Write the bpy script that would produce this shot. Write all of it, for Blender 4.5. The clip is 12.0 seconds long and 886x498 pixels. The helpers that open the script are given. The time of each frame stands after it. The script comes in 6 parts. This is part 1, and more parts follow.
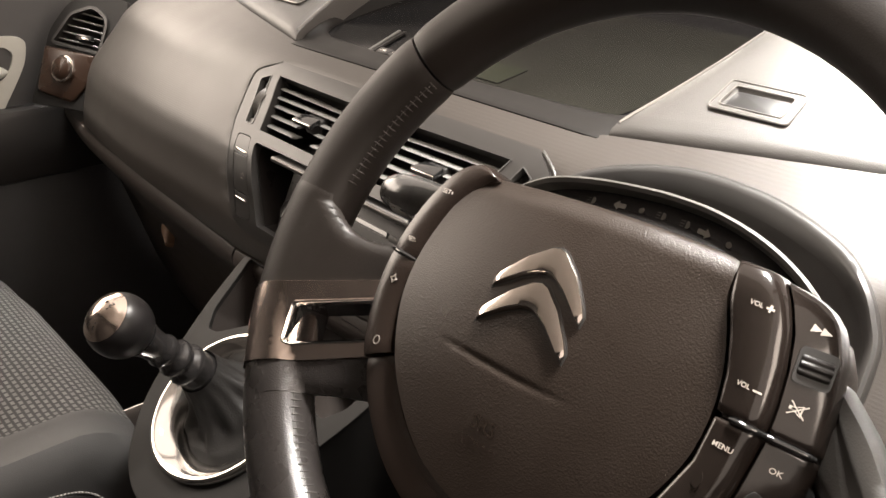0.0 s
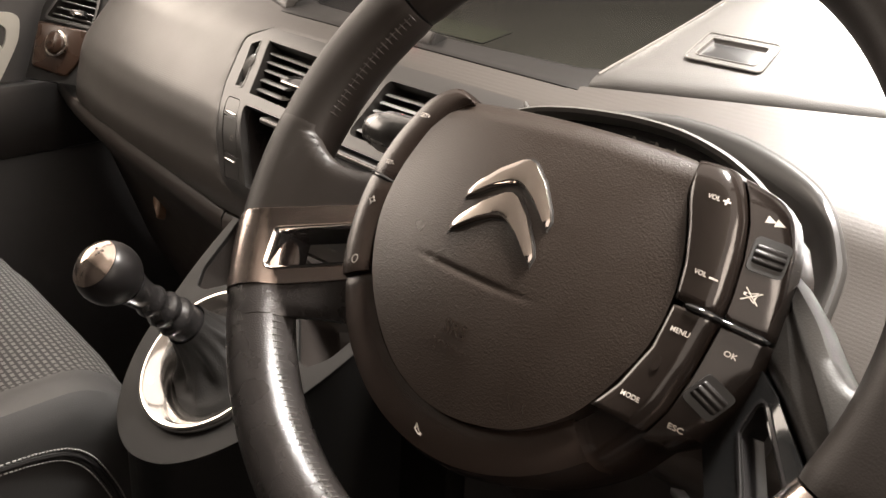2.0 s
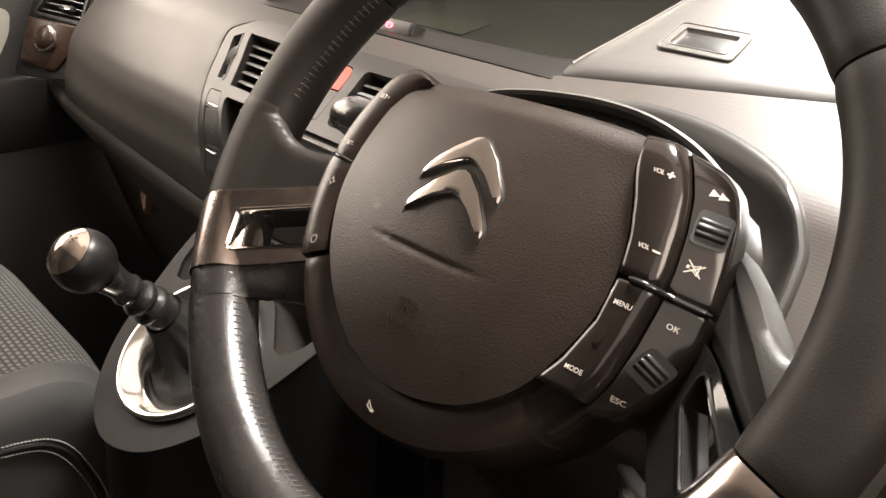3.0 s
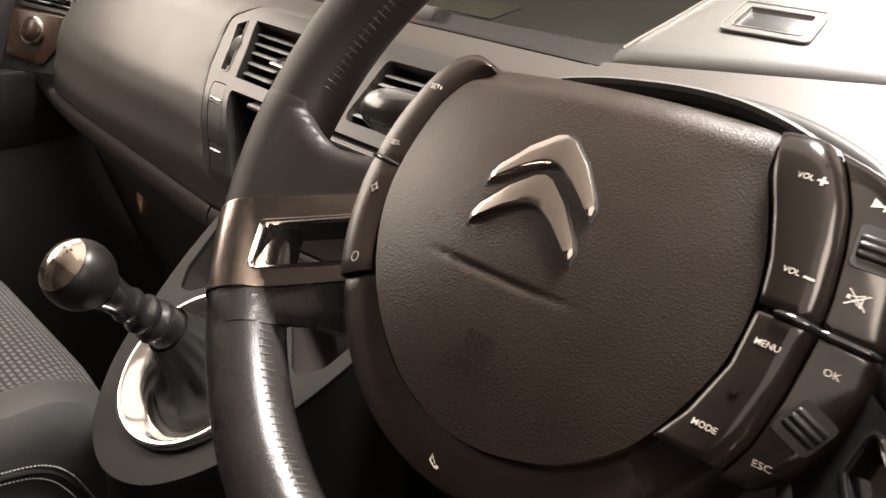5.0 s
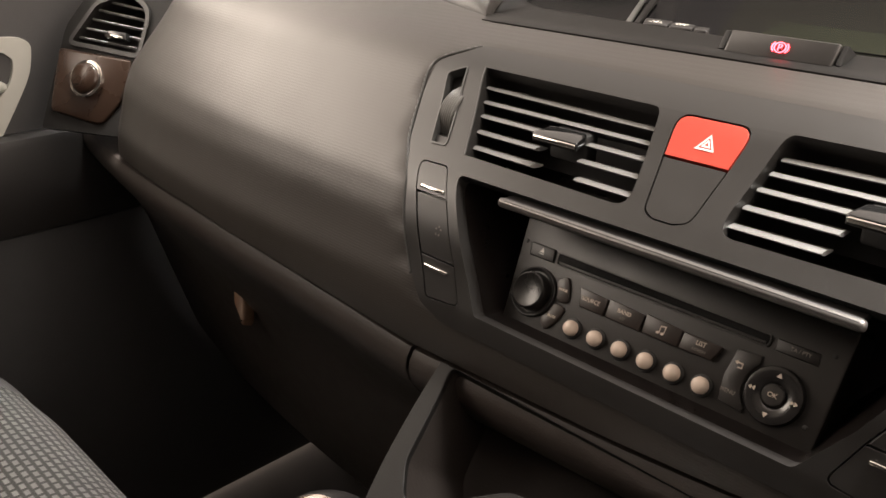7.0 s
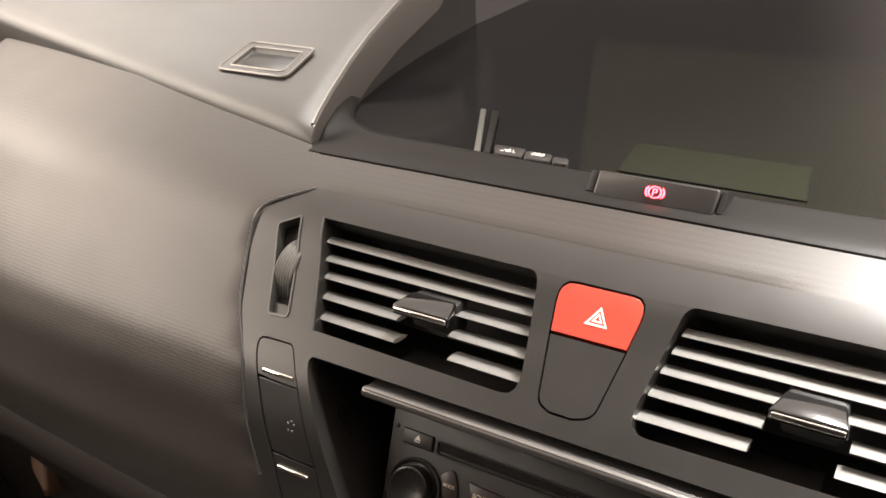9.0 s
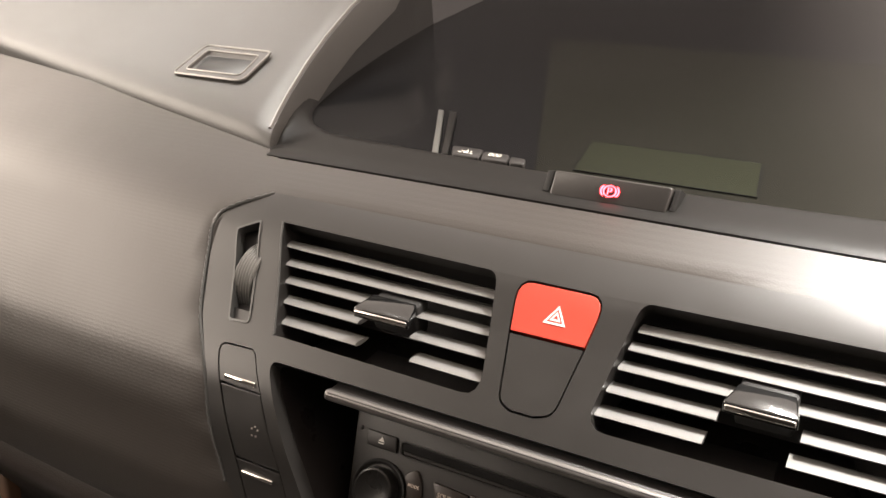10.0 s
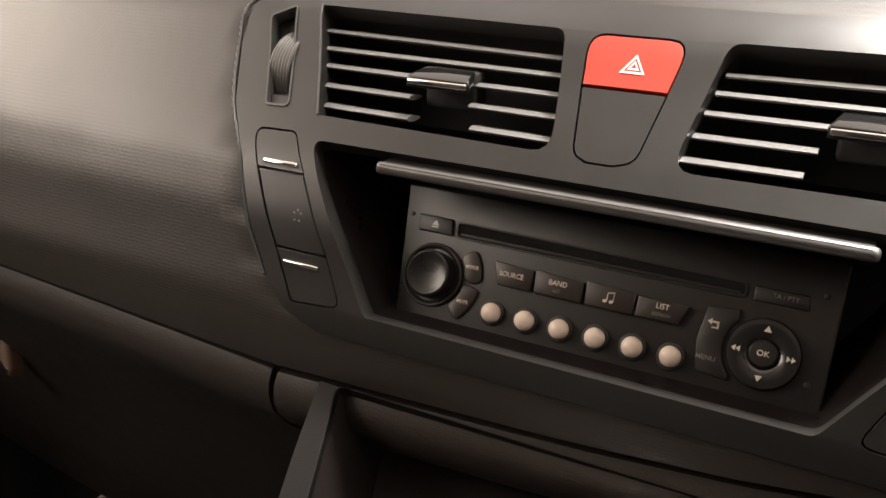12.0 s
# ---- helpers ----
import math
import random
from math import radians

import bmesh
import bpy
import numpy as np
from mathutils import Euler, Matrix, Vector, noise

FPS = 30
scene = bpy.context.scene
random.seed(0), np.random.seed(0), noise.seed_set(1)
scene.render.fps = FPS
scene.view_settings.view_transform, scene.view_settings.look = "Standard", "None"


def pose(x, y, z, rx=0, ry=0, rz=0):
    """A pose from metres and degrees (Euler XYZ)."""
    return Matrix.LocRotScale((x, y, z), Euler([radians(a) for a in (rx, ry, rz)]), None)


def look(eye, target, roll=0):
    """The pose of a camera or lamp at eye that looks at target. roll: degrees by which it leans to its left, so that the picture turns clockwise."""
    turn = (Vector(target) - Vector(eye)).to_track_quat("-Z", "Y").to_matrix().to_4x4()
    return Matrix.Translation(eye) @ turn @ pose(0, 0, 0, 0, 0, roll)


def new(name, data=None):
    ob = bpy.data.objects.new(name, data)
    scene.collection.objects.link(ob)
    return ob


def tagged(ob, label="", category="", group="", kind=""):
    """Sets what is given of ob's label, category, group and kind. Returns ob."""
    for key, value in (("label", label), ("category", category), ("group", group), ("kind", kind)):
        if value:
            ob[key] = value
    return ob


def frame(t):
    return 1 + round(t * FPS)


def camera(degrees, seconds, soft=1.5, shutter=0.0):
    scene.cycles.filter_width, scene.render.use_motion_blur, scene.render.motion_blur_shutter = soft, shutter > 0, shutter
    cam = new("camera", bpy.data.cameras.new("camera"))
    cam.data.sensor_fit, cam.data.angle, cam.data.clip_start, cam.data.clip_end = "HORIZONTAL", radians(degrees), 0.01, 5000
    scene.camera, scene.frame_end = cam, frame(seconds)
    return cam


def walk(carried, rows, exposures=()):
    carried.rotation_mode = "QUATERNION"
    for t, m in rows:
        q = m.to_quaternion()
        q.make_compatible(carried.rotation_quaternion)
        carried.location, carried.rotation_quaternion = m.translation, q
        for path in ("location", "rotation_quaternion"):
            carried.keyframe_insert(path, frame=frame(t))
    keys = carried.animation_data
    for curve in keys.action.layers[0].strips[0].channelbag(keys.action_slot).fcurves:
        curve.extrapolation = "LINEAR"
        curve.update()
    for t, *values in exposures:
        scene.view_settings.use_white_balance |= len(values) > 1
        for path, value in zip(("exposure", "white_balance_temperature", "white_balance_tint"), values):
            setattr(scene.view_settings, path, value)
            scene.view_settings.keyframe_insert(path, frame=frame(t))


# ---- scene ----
cam = camera(55.34, 12.0, shutter=0.2)
PATH = [
    (0, (0.5579, -0.4212, 0.9672), (-0.1082, 0.1892, 0.5387), 1.38),
    (0.5, (0.5626, -0.4240, 0.9546), (-0.1032, 0.1879, 0.5275), 1.44),
    (1, (0.5730, -0.4227, 0.9493), (-0.0932, 0.1892, 0.5229), 1.44),
    (1.5, (0.5784, -0.4263, 0.9435), (-0.0862, 0.1874, 0.5173), 1.58),
    (2, (0.5861, -0.4327, 0.9362), (-0.0782, 0.1825, 0.5116), 1.73),
    (2.5, (0.5967, -0.4279, 0.9296), (-0.0671, 0.1875, 0.5045), 1.74),
    (2.7, (0.6047, -0.4222, 0.9255), (-0.0639, 0.1919, 0.5060), 1.88),
    (4.5, (0.5840, -0.4158, 0.9341), (-0.0747, 0.2048, 0.5088), 1.74),
    (5, (0.5381, -0.4003, 0.9086), (-0.1206, 0.2183, 0.4802), 1.41),
    (5.5, (0.4711, -0.3780, 0.8921), (-0.1873, 0.2406, 0.4633), 1.27),
    (5.8, (0.3979, -0.3710, 0.8915), (-0.2606, 0.2484, 0.4641), 0.98),
    (6, (0.3569, -0.3732, 0.8893), (-0.3023, 0.2482, 0.4659), 1.20),
    (6.1, (0.3433, -0.3689, 0.8971), (-0.3151, 0.2456, 0.4624), 0.88),
    (6.5, (0.2582, -0.3709, 0.8741), (-0.4033, 0.2596, 0.4680), 1.13),
    (6.7, (0.2236, -0.3697, 0.8647), (-0.4370, 0.2637, 0.4618), 0.99),
    (8.3, (0.1421, -0.3418, 0.8701), (-0.3874, 0.4148, 0.4863), 0.18),
    (8.5, (0.1295, -0.3348, 0.8819), (-0.3836, 0.4320, 0.4961), -0.01),
    (9, (0.1090, -0.3070, 0.9153), (-0.3701, 0.4823, 0.5311), 0.14),
    (9.1, (0.1080, -0.3126, 0.9112), (-0.3618, 0.4875, 0.5384), 0.76),
    (9.5, (0.1036, -0.3160, 0.9000), (-0.3465, 0.4907, 0.5169), 0.51),
    (10, (0.1123, -0.3073, 0.9192), (-0.3301, 0.5009, 0.5306), -0.13),
    (10.5, (0.1060, -0.3165, 0.8895), (-0.3213, 0.5027, 0.5069), 0.51),
    (11, (0.0923, -0.3332, 0.8451), (-0.3220, 0.4968, 0.4717), 1.07),
    (11.5, (0.0871, -0.3370, 0.8256), (-0.3269, 0.4891, 0.4433), 0.94),
    (12, (0.0857, -0.3330, 0.8190), (-0.3315, 0.4807, 0.4142), 0.44),
]
walk(cam, [(t, look(eye, target, roll)) for t, eye, target, roll in PATH], [(0, 0.06), (2.0, 0.15), (4.5, 0.16), (5.5, 0.14), (6.0, 0.2), (6.5, 0.08), (8.5, 0.14), (9.0, 0.28), (9.5, 0.04), (10.0, 0.26), (10.5, -0.06), (11.0, 0.0), (12, 0.14)])

# ---- light: a bright hall outside, its daylight comes in through the windows ----
world = bpy.data.worlds.new("world")
scene.world = world
world.use_nodes = True
wn = world.node_tree.nodes
wn["Background"].inputs[0].default_value = (1.0, 0.84, 0.72, 1)
wn["Background"].inputs[1].default_value = 1.65


def area_lamp(name, eye, target, sx, sy, watts, colour):
    d = bpy.data.lights.new(name, "AREA")
    d.shape, d.size, d.size_y, d.energy, d.color = "RECTANGLE", sx, sy, watts, colour
    ob = new(name, d)
    ob.matrix_world = look(eye, target)
    return ob


def narrow(ob, degrees):
    """Cuts the lamp's beam to this angle, so that only a patch is lit."""
    ob.data.spread = radians(degrees)


# Added overhead spots for the windscreen's light; narrow beams leave the dashboard's middle dim.
narrow(area_lamp("window_light", (0.57, 0.262, 1.45), (0.57, 0.257, 0.8), 0.37, 0.10, 70, (1.0, 0.98, 0.94)), 33)
narrow(area_lamp("hall_light", (-0.58, 0.22, 2.0), (-0.52, 0.09, 0.75), 0.34, 0.22, 3.4, (1.0, 0.96, 0.90)), 32)
narrow(area_lamp("hall_light", (0.40, 0.36, 2.0), (0.38, 0.0, 0.75), 0.30, 0.25, 10.5, (1.0, 0.95, 0.89)), 44)
area_lamp("window_light", (1.35, 0.03, 1.30), (0.05, -0.03, 0.71), 0.8, 0.45, 12.5, (1.0, 0.84, 0.71))
area_lamp("window_light", (-1.22, -0.40, 1.27), (-0.2, 0.0, 0.70), 1.3, 0.5, 15.5, (1.0, 0.86, 0.73))

# ---- materials ----
def material(name, colour, rough=0.5, metal=0.0, vary=0.12, scale=60.0, bump=0.0, bump_scale=900.0, coat=0.0, spec=0.5):
    m = bpy.data.materials.new(name)
    m.use_nodes = True
    n, l = m.node_tree.nodes, m.node_tree.links
    b = n["Principled BSDF"]
    b.inputs["Roughness"].default_value, b.inputs["Metallic"].default_value = rough, metal
    b.inputs["Coat Weight"].default_value, b.inputs["Specular IOR Level"].default_value = coat, spec
    co = n.new("ShaderNodeTexCoord")
    if vary > 0:
        no = n.new("ShaderNodeTexNoise")
        no.inputs["Scale"].default_value, no.inputs["Detail"].default_value = scale, 6
        l.new(co.outputs["Object"], no.inputs["Vector"])
        mix = n.new("ShaderNodeMix")
        mix.data_type = "RGBA"
        mix.inputs["A"].default_value = (*[c * (1 - vary) for c in colour], 1)
        mix.inputs["B"].default_value = (*[min(1, c * (1 + vary)) for c in colour], 1)
        l.new(no.outputs["Fac"], mix.inputs["Factor"])
        l.new(mix.outputs["Result"], b.inputs["Base Color"])
        ro = n.new("ShaderNodeMapRange")
        ro.inputs["To Min"].default_value, ro.inputs["To Max"].default_value = max(0.02, rough - 0.08), min(1, rough + 0.08)
        l.new(no.outputs["Fac"], ro.inputs["Value"])
        l.new(ro.outputs["Result"], b.inputs["Roughness"])
    else:
        b.inputs["Base Color"].default_value = (*colour, 1)
    if bump > 0:
        vo = n.new("ShaderNodeTexVoronoi")
        vo.inputs["Scale"].default_value = bump_scale
        l.new(co.outputs["Object"], vo.inputs["Vector"])
        bu = n.new("ShaderNodeBump")
        bu.inputs["Strength"].default_value, bu.inputs["Distance"].default_value = bump, 0.0004
        l.new(vo.outputs["Distance"], bu.inputs["Height"])
        l.new(bu.outputs["Normal"], b.inputs["Normal"])
    return m


def ribbed(m, scale, strength, distance):
    """Fine moulded ribs across a surface, over what bump it has."""
    n, l = m.node_tree.nodes, m.node_tree.links
    co = n.new("ShaderNodeTexCoord")
    wv = n.new("ShaderNodeTexWave")
    wv.bands_direction = "Z"
    wv.inputs["Scale"].default_value, wv.inputs["Distortion"].default_value, wv.inputs["Detail"].default_value = scale, 0.6, 1
    l.new(co.outputs["Object"], wv.inputs["Vector"])
    bu = n.new("ShaderNodeBump")
    bu.inputs["Strength"].default_value, bu.inputs["Distance"].default_value = strength, distance
    l.new(wv.outputs["Fac"], bu.inputs["Height"])
    b = n["Principled BSDF"]
    if b.inputs["Normal"].is_linked:
        l.new(b.inputs["Normal"].links[0].from_socket, bu.inputs["Normal"])
    l.new(bu.outputs["Normal"], b.inputs["Normal"])
    return m


def woven(m, base, dash):
    """Rows of pale dashes over a dark weave."""
    n, l = m.node_tree.nodes, m.node_tree.links
    co = n.new("ShaderNodeTexCoord")
    br = n.new("ShaderNodeTexBrick")
    br.offset, br.squash = 0.5, 1.0
    br.inputs["Color1"].default_value, br.inputs["Color2"].default_value = (*dash, 1), (*[c * 0.8 for c in dash], 1)
    br.inputs["Mortar"].default_value = (*base, 1)
    br.inputs["Scale"].default_value = 1.0
    br.inputs["Brick Width"].default_value, br.inputs["Row Height"].default_value = 0.0092, 0.0066
    br.inputs["Mortar Size"].default_value, br.inputs["Mortar Smooth"].default_value = 0.0021, 0.6
    l.new(co.outputs["Object"], br.inputs["Vector"])
    b = n["Principled BSDF"]
    l.new(br.outputs["Color"], b.inputs["Base Color"])
    return m


DASH = ribbed(material("dash_skin", (0.03, 0.0255, 0.022), 0.42, bump=0.12, bump_scale=1100, vary=0.08, scale=25), 185, 0.09, 0.0003)
# Glossy black in itself; the brown it reflects is put into the base colour.
REFLECT_BROWN = material("end_panel_plastic", (0.027, 0.0145, 0.0092), 0.28, vary=0.1, scale=30)
DASH_LOW = material("lower_plastic", (0.027, 0.0205, 0.0168), 0.5, bump=0.2, bump_scale=900)
LIDM = material("lid_plastic", (0.05, 0.047, 0.044), 0.42, bump=0.3, bump_scale=1300, vary=0.08, scale=30)
SURROUND = material("display_surround_plastic", (0.011, 0.0102, 0.0096), 0.42, spec=0.16, vary=0.06, scale=30)
SURROUND2 = material("tell_tale_panel", (0.026, 0.0235, 0.022), 0.4, vary=0.05)
SCREEN = material("display_glass", (0.007, 0.007, 0.0075), 0.15, vary=0.0, spec=0.55)
FASCIA = material("satin_fascia_plastic", (0.0185, 0.0172, 0.0162), 0.36, vary=0.025, scale=60)
COWL = material("cowl_plastic", (0.019, 0.018, 0.017), 0.4, vary=0.08)
BLACK = material("black_plastic", (0.019, 0.0175, 0.017), 0.45)
LCD = material("unlit_screen", (0.0095, 0.0094, 0.0072), 0.2, spec=0.55, vary=0.05, scale=8)
LCD_GREEN = material("unlit_green_screen", (0.014, 0.0155, 0.0095), 0.2, spec=0.55, vary=0.05, scale=8)
PIT = material("pit_black", (0.011, 0.0105, 0.010), 0.6, vary=0)
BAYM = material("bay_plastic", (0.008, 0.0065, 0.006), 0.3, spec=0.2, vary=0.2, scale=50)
TRAYM = material("tray_rubber", (0.013, 0.010, 0.0085), 0.7, spec=0.2, vary=0.15, bump=0.3, bump_scale=500)
GLOSS = material("gloss_black", (0.010, 0.010, 0.010), 0.12, vary=0, coat=0.5)
GLOSS2 = material("semi_gloss_black", (0.014, 0.013, 0.013), 0.25, vary=0.1, coat=0.2)
HUBM = material("hub_plastic", (0.016, 0.0112, 0.009), 0.22, vary=0.1, bump=0.05, bump_scale=2500)
KEYM = material("key_plastic", (0.0125, 0.0095, 0.008), 0.15, vary=0.06, scale=90)
POD = material("pod_plastic", (0.06, 0.057, 0.051), 0.45, vary=0.06)
LEATHER = material("grained_leather", (0.0165, 0.0145, 0.0138), 0.28, bump=0.32, bump_scale=1500, vary=0.12)
LEATHER2 = material("smooth_leather", (0.0115, 0.0088, 0.0072), 0.5, spec=0.27, bump=0.1, bump_scale=1300, vary=0.15, scale=40)
PAD = material("airbag_vinyl", (0.0175, 0.0126, 0.0098), 0.31, bump=0.27, bump_scale=1350, vary=0.1, scale=40)
HANDLE = material("handle_plastic", (0.012, 0.012, 0.012), 0.34, vary=0.1)
# Paler copy of the leather, the light on the right spoke put into it.
LEATHER3 = material("lit_leather", (0.026, 0.0235, 0.021), 0.5, bump=0.12, bump_scale=1100, vary=0.15)
CHROME = material("chrome", (0.78, 0.74, 0.70), 0.10, metal=1.0, vary=0.05)
CHROME_DARK = material("smoked_metal", (0.70, 0.60, 0.55), 0.18, metal=1.0, vary=0.08)
CHROME_EMBLEM = material("emblem_chrome", (0.56, 0.51, 0.475), 0.10, metal=1.0, vary=0.06)
CHROME_RING = material("ring_chrome", (0.78, 0.75, 0.72), 0.12, metal=1.0, vary=0.08)
CHROME_CAP = material("cap_chrome", (0.66, 0.56, 0.50), 0.17, metal=1.0, vary=0.08)
SATIN = material("satin_metal", (0.2, 0.19, 0.18), 0.32, metal=0.7, vary=0.06)
BARM = material("brushed_bar", (0.16, 0.152, 0.146), 0.34, metal=0.7, vary=0.03)
BEAD = material("moulding_edge", (0.06, 0.06, 0.058), 0.35, metal=0.2, vary=0.1)
SLAT = material("slat_plastic", (0.17, 0.167, 0.162), 0.2, vary=0.05)
RUBBER = material("grey_rubber", (0.0095, 0.0085, 0.008), 0.4, spec=0.3, vary=0.1)
RADIO = material("radio_plastic", (0.0105, 0.0085, 0.0072), 0.45, vary=0.08, bump=0.08, bump_scale=2500)
RADIO2 = material("radio_key_plastic", (0.022, 0.0155, 0.0125), 0.4, vary=0.12)
STALK = material("stalk_plastic", (0.05, 0.049, 0.047), 0.2, coat=0.3, vary=0.3, scale=200)
DIALM = material("dial_rubber", (0.11, 0.107, 0.10), 0.3, vary=0.1)
KNOB = material("knob_rubber", (0.0085, 0.0078, 0.0074), 0.3, vary=0.15)
PEARL = material("pearl_plastic", (0.60, 0.49, 0.41), 0.24, vary=0.2, scale=260)
RED = material("red_button", (0.47, 0.046, 0.027), 0.38, vary=0.05)
SILVER = material("silver_paint", (0.62, 0.62, 0.57), 0.4, metal=0.2, vary=0.05)
DOORM = material("door_plastic", (0.056, 0.055, 0.056), 0.5, bump=0.3, bump_scale=900)
CONSOLE = material("console_plastic", (0.0095, 0.0089, 0.0084), 0.46, spec=0.14, bump=0.12, bump_scale=1100, vary=0.1)
GAITER = material("gaiter_leather", (0.010, 0.0092, 0.0086), 0.55, spec=0.15, bump=0.5, bump_scale=800, vary=0.25, scale=60)
KNOBM = material("knob_leather", (0.010, 0.009, 0.009), 0.33, spec=0.35, bump=0.16, bump_scale=1100, vary=0.2)
FABRIC = woven(material("seat_fabric", (0.16, 0.15, 0.14), 0.9, vary=0.1, bump=0.6, bump_scale=700), (0.024, 0.023, 0.022), (0.125, 0.12, 0.115))
VINYL = material("seat_vinyl", (0.048, 0.0465, 0.0455), 0.6, bump=0.3, vary=0.1)
CARPET = material("carpet", (0.045, 0.039, 0.036), 0.95, bump=1.0, bump_scale=700)
PILLAR = material("pillar_trim", (0.12, 0.115, 0.11), 0.7, bump=0.2)
LINER = material("headliner", (0.64, 0.61, 0.57), 0.9, bump=0.3)
THREAD = material("black_thread", (0.05, 0.046, 0.043), 0.5, spec=0.3, vary=0.1)
THREAD_PALE = material("pale_thread", (0.32, 0.31, 0.29), 0.7, vary=0.1)
GLINT_TAN = material("tan_glint", (0.15, 0.085, 0.05), 0.5, vary=0.2, scale=120)
STRIP = material("pale_strip", (0.085, 0.085, 0.08), 0.4, vary=0.05)
WHITE = material("white_print", (0.78, 0.75, 0.70), 0.6, vary=0)
PRINT = material("radio_print", (0.56, 0.47, 0.40), 0.6, vary=0)
PRINT2 = material("wheel_print", (0.42, 0.38, 0.34), 0.6, vary=0)
FAINT = material("faint_print", (0.16, 0.14, 0.125), 0.6, vary=0)
DIM = material("unlit_sign", (0.05, 0.046, 0.04), 0.5, vary=0)
POD_PRINT = material("pod_print", (0.10, 0.094, 0.082), 0.5, vary=0)
MOULDED = material("moulded_vinyl", (0.0165, 0.0115, 0.0088), 0.26, vary=0.05)
MIRRORED_WALL = material("mirrored_wall_tones", (0.03, 0.029, 0.031), 0.85, vary=0.3, scale=0.8)
# Brightness painted in: dark to the left, paler to the right and lower down.
hn, hl = MIRRORED_WALL.node_tree.nodes, MIRRORED_WALL.node_tree.links
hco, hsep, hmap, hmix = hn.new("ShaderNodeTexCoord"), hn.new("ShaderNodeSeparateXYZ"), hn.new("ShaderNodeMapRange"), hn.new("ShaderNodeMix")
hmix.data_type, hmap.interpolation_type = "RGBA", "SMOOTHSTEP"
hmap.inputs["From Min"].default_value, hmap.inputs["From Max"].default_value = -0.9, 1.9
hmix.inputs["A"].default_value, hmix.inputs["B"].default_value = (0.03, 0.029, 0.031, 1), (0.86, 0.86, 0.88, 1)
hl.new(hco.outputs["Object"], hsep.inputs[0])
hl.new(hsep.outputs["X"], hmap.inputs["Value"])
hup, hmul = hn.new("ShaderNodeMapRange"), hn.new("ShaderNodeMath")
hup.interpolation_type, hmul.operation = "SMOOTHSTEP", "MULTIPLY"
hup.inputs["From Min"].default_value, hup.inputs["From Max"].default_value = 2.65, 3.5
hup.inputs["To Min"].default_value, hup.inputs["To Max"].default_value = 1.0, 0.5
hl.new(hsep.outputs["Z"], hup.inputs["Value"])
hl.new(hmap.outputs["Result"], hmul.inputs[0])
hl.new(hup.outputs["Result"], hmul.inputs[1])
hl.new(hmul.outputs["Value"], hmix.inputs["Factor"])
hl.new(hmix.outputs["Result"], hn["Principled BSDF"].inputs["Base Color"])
RED_GLOW = material("lit_red_sign", (0.8, 0.05, 0.06), 0.4, vary=0)
glow = RED_GLOW.node_tree.nodes["Principled BSDF"]
glow.inputs["Emission Color"].default_value, glow.inputs["Emission Strength"].default_value = (1.0, 0.05, 0.07, 1), 13.0


# ---- mesh helpers ----
def finish(name, verts, faces, mat, smooth=True, angle=40):
    me = bpy.data.meshes.new(name)
    me.from_pydata([tuple(v) for v in verts], [], faces)
    bm = bmesh.new()
    bm.from_mesh(me)
    bmesh.ops.remove_doubles(bm, verts=bm.verts, dist=2.2e-4)
    bmesh.ops.recalc_face_normals(bm, faces=bm.faces)
    for e in bm.edges:
        e.smooth = len(e.link_faces) < 2 or e.calc_face_angle(0) < radians(angle)
    for f in bm.faces:
        f.smooth = smooth
    bm.to_mesh(me)
    bm.free()
    me.materials.append(mat)
    return me


def part(name, me, parent=None, label="", category="", group="", kind=""):
    """A mesh object, under its thing if one is given."""
    ob = new(name, me)
    if parent is not None:
        ob.parent = parent
    return tagged(ob, label, category, group, kind)


def thing(name, at, label, category, group="", kind=""):
    """An empty at its base that carries parts built in world places."""
    ob = new(name)
    ob.location = at
    ob.empty_display_size = 0.01
    return tagged(ob, label, category, group, kind)


def under(name, me, parent, label=""):
    """A part whose mesh is in world places, under a thing or part that stands at an unrotated place."""
    ob = part(name, me, parent, label)
    p = Vector((0, 0, 0))
    q = parent
    while q is not None:
        p += q.location
        q = q.parent
    ob.location = -p
    return ob


def grid(rows, closed_u=False, closed_v=False, caps=False):
    """Faces for rows of points: u along a row, v from row to row."""
    verts, faces, n, m = [p for r in rows for p in r], [], len(rows[0]), len(rows)
    for j in range(m if closed_v else m - 1):
        for i in range(n if closed_u else n - 1):
            a, b = j * n + i, j * n + (i + 1) % n
            c, d = ((j + 1) % m) * n + (i + 1) % n, ((j + 1) % m) * n + i
            faces.append((a, b, c, d))
    if caps:
        faces.append(tuple(range(n)))
        faces.append(tuple((m - 1) * n + i for i in range(n)))
    return verts, faces


def spline(pts, n, closed=False):
    """Catmull-Rom through points of any dimension, n steps a span."""
    p = np.array(pts, float)
    k, out = len(p), []
    for i in range(k if closed else k - 1):
        a, b, c, d = (p[(i + s) % k] if closed else p[min(max(i + s, 0), k - 1)] for s in (-1, 0, 1, 2))
        for t in np.arange(n) / n:
            out.append(0.5 * (2 * b + (c - a) * t + (2 * a - 5 * b + 4 * c - d) * t * t + (3 * b - a - 3 * c + d) * t ** 3))
    if not closed:
        out.append(p[-1])
    return np.array(out)


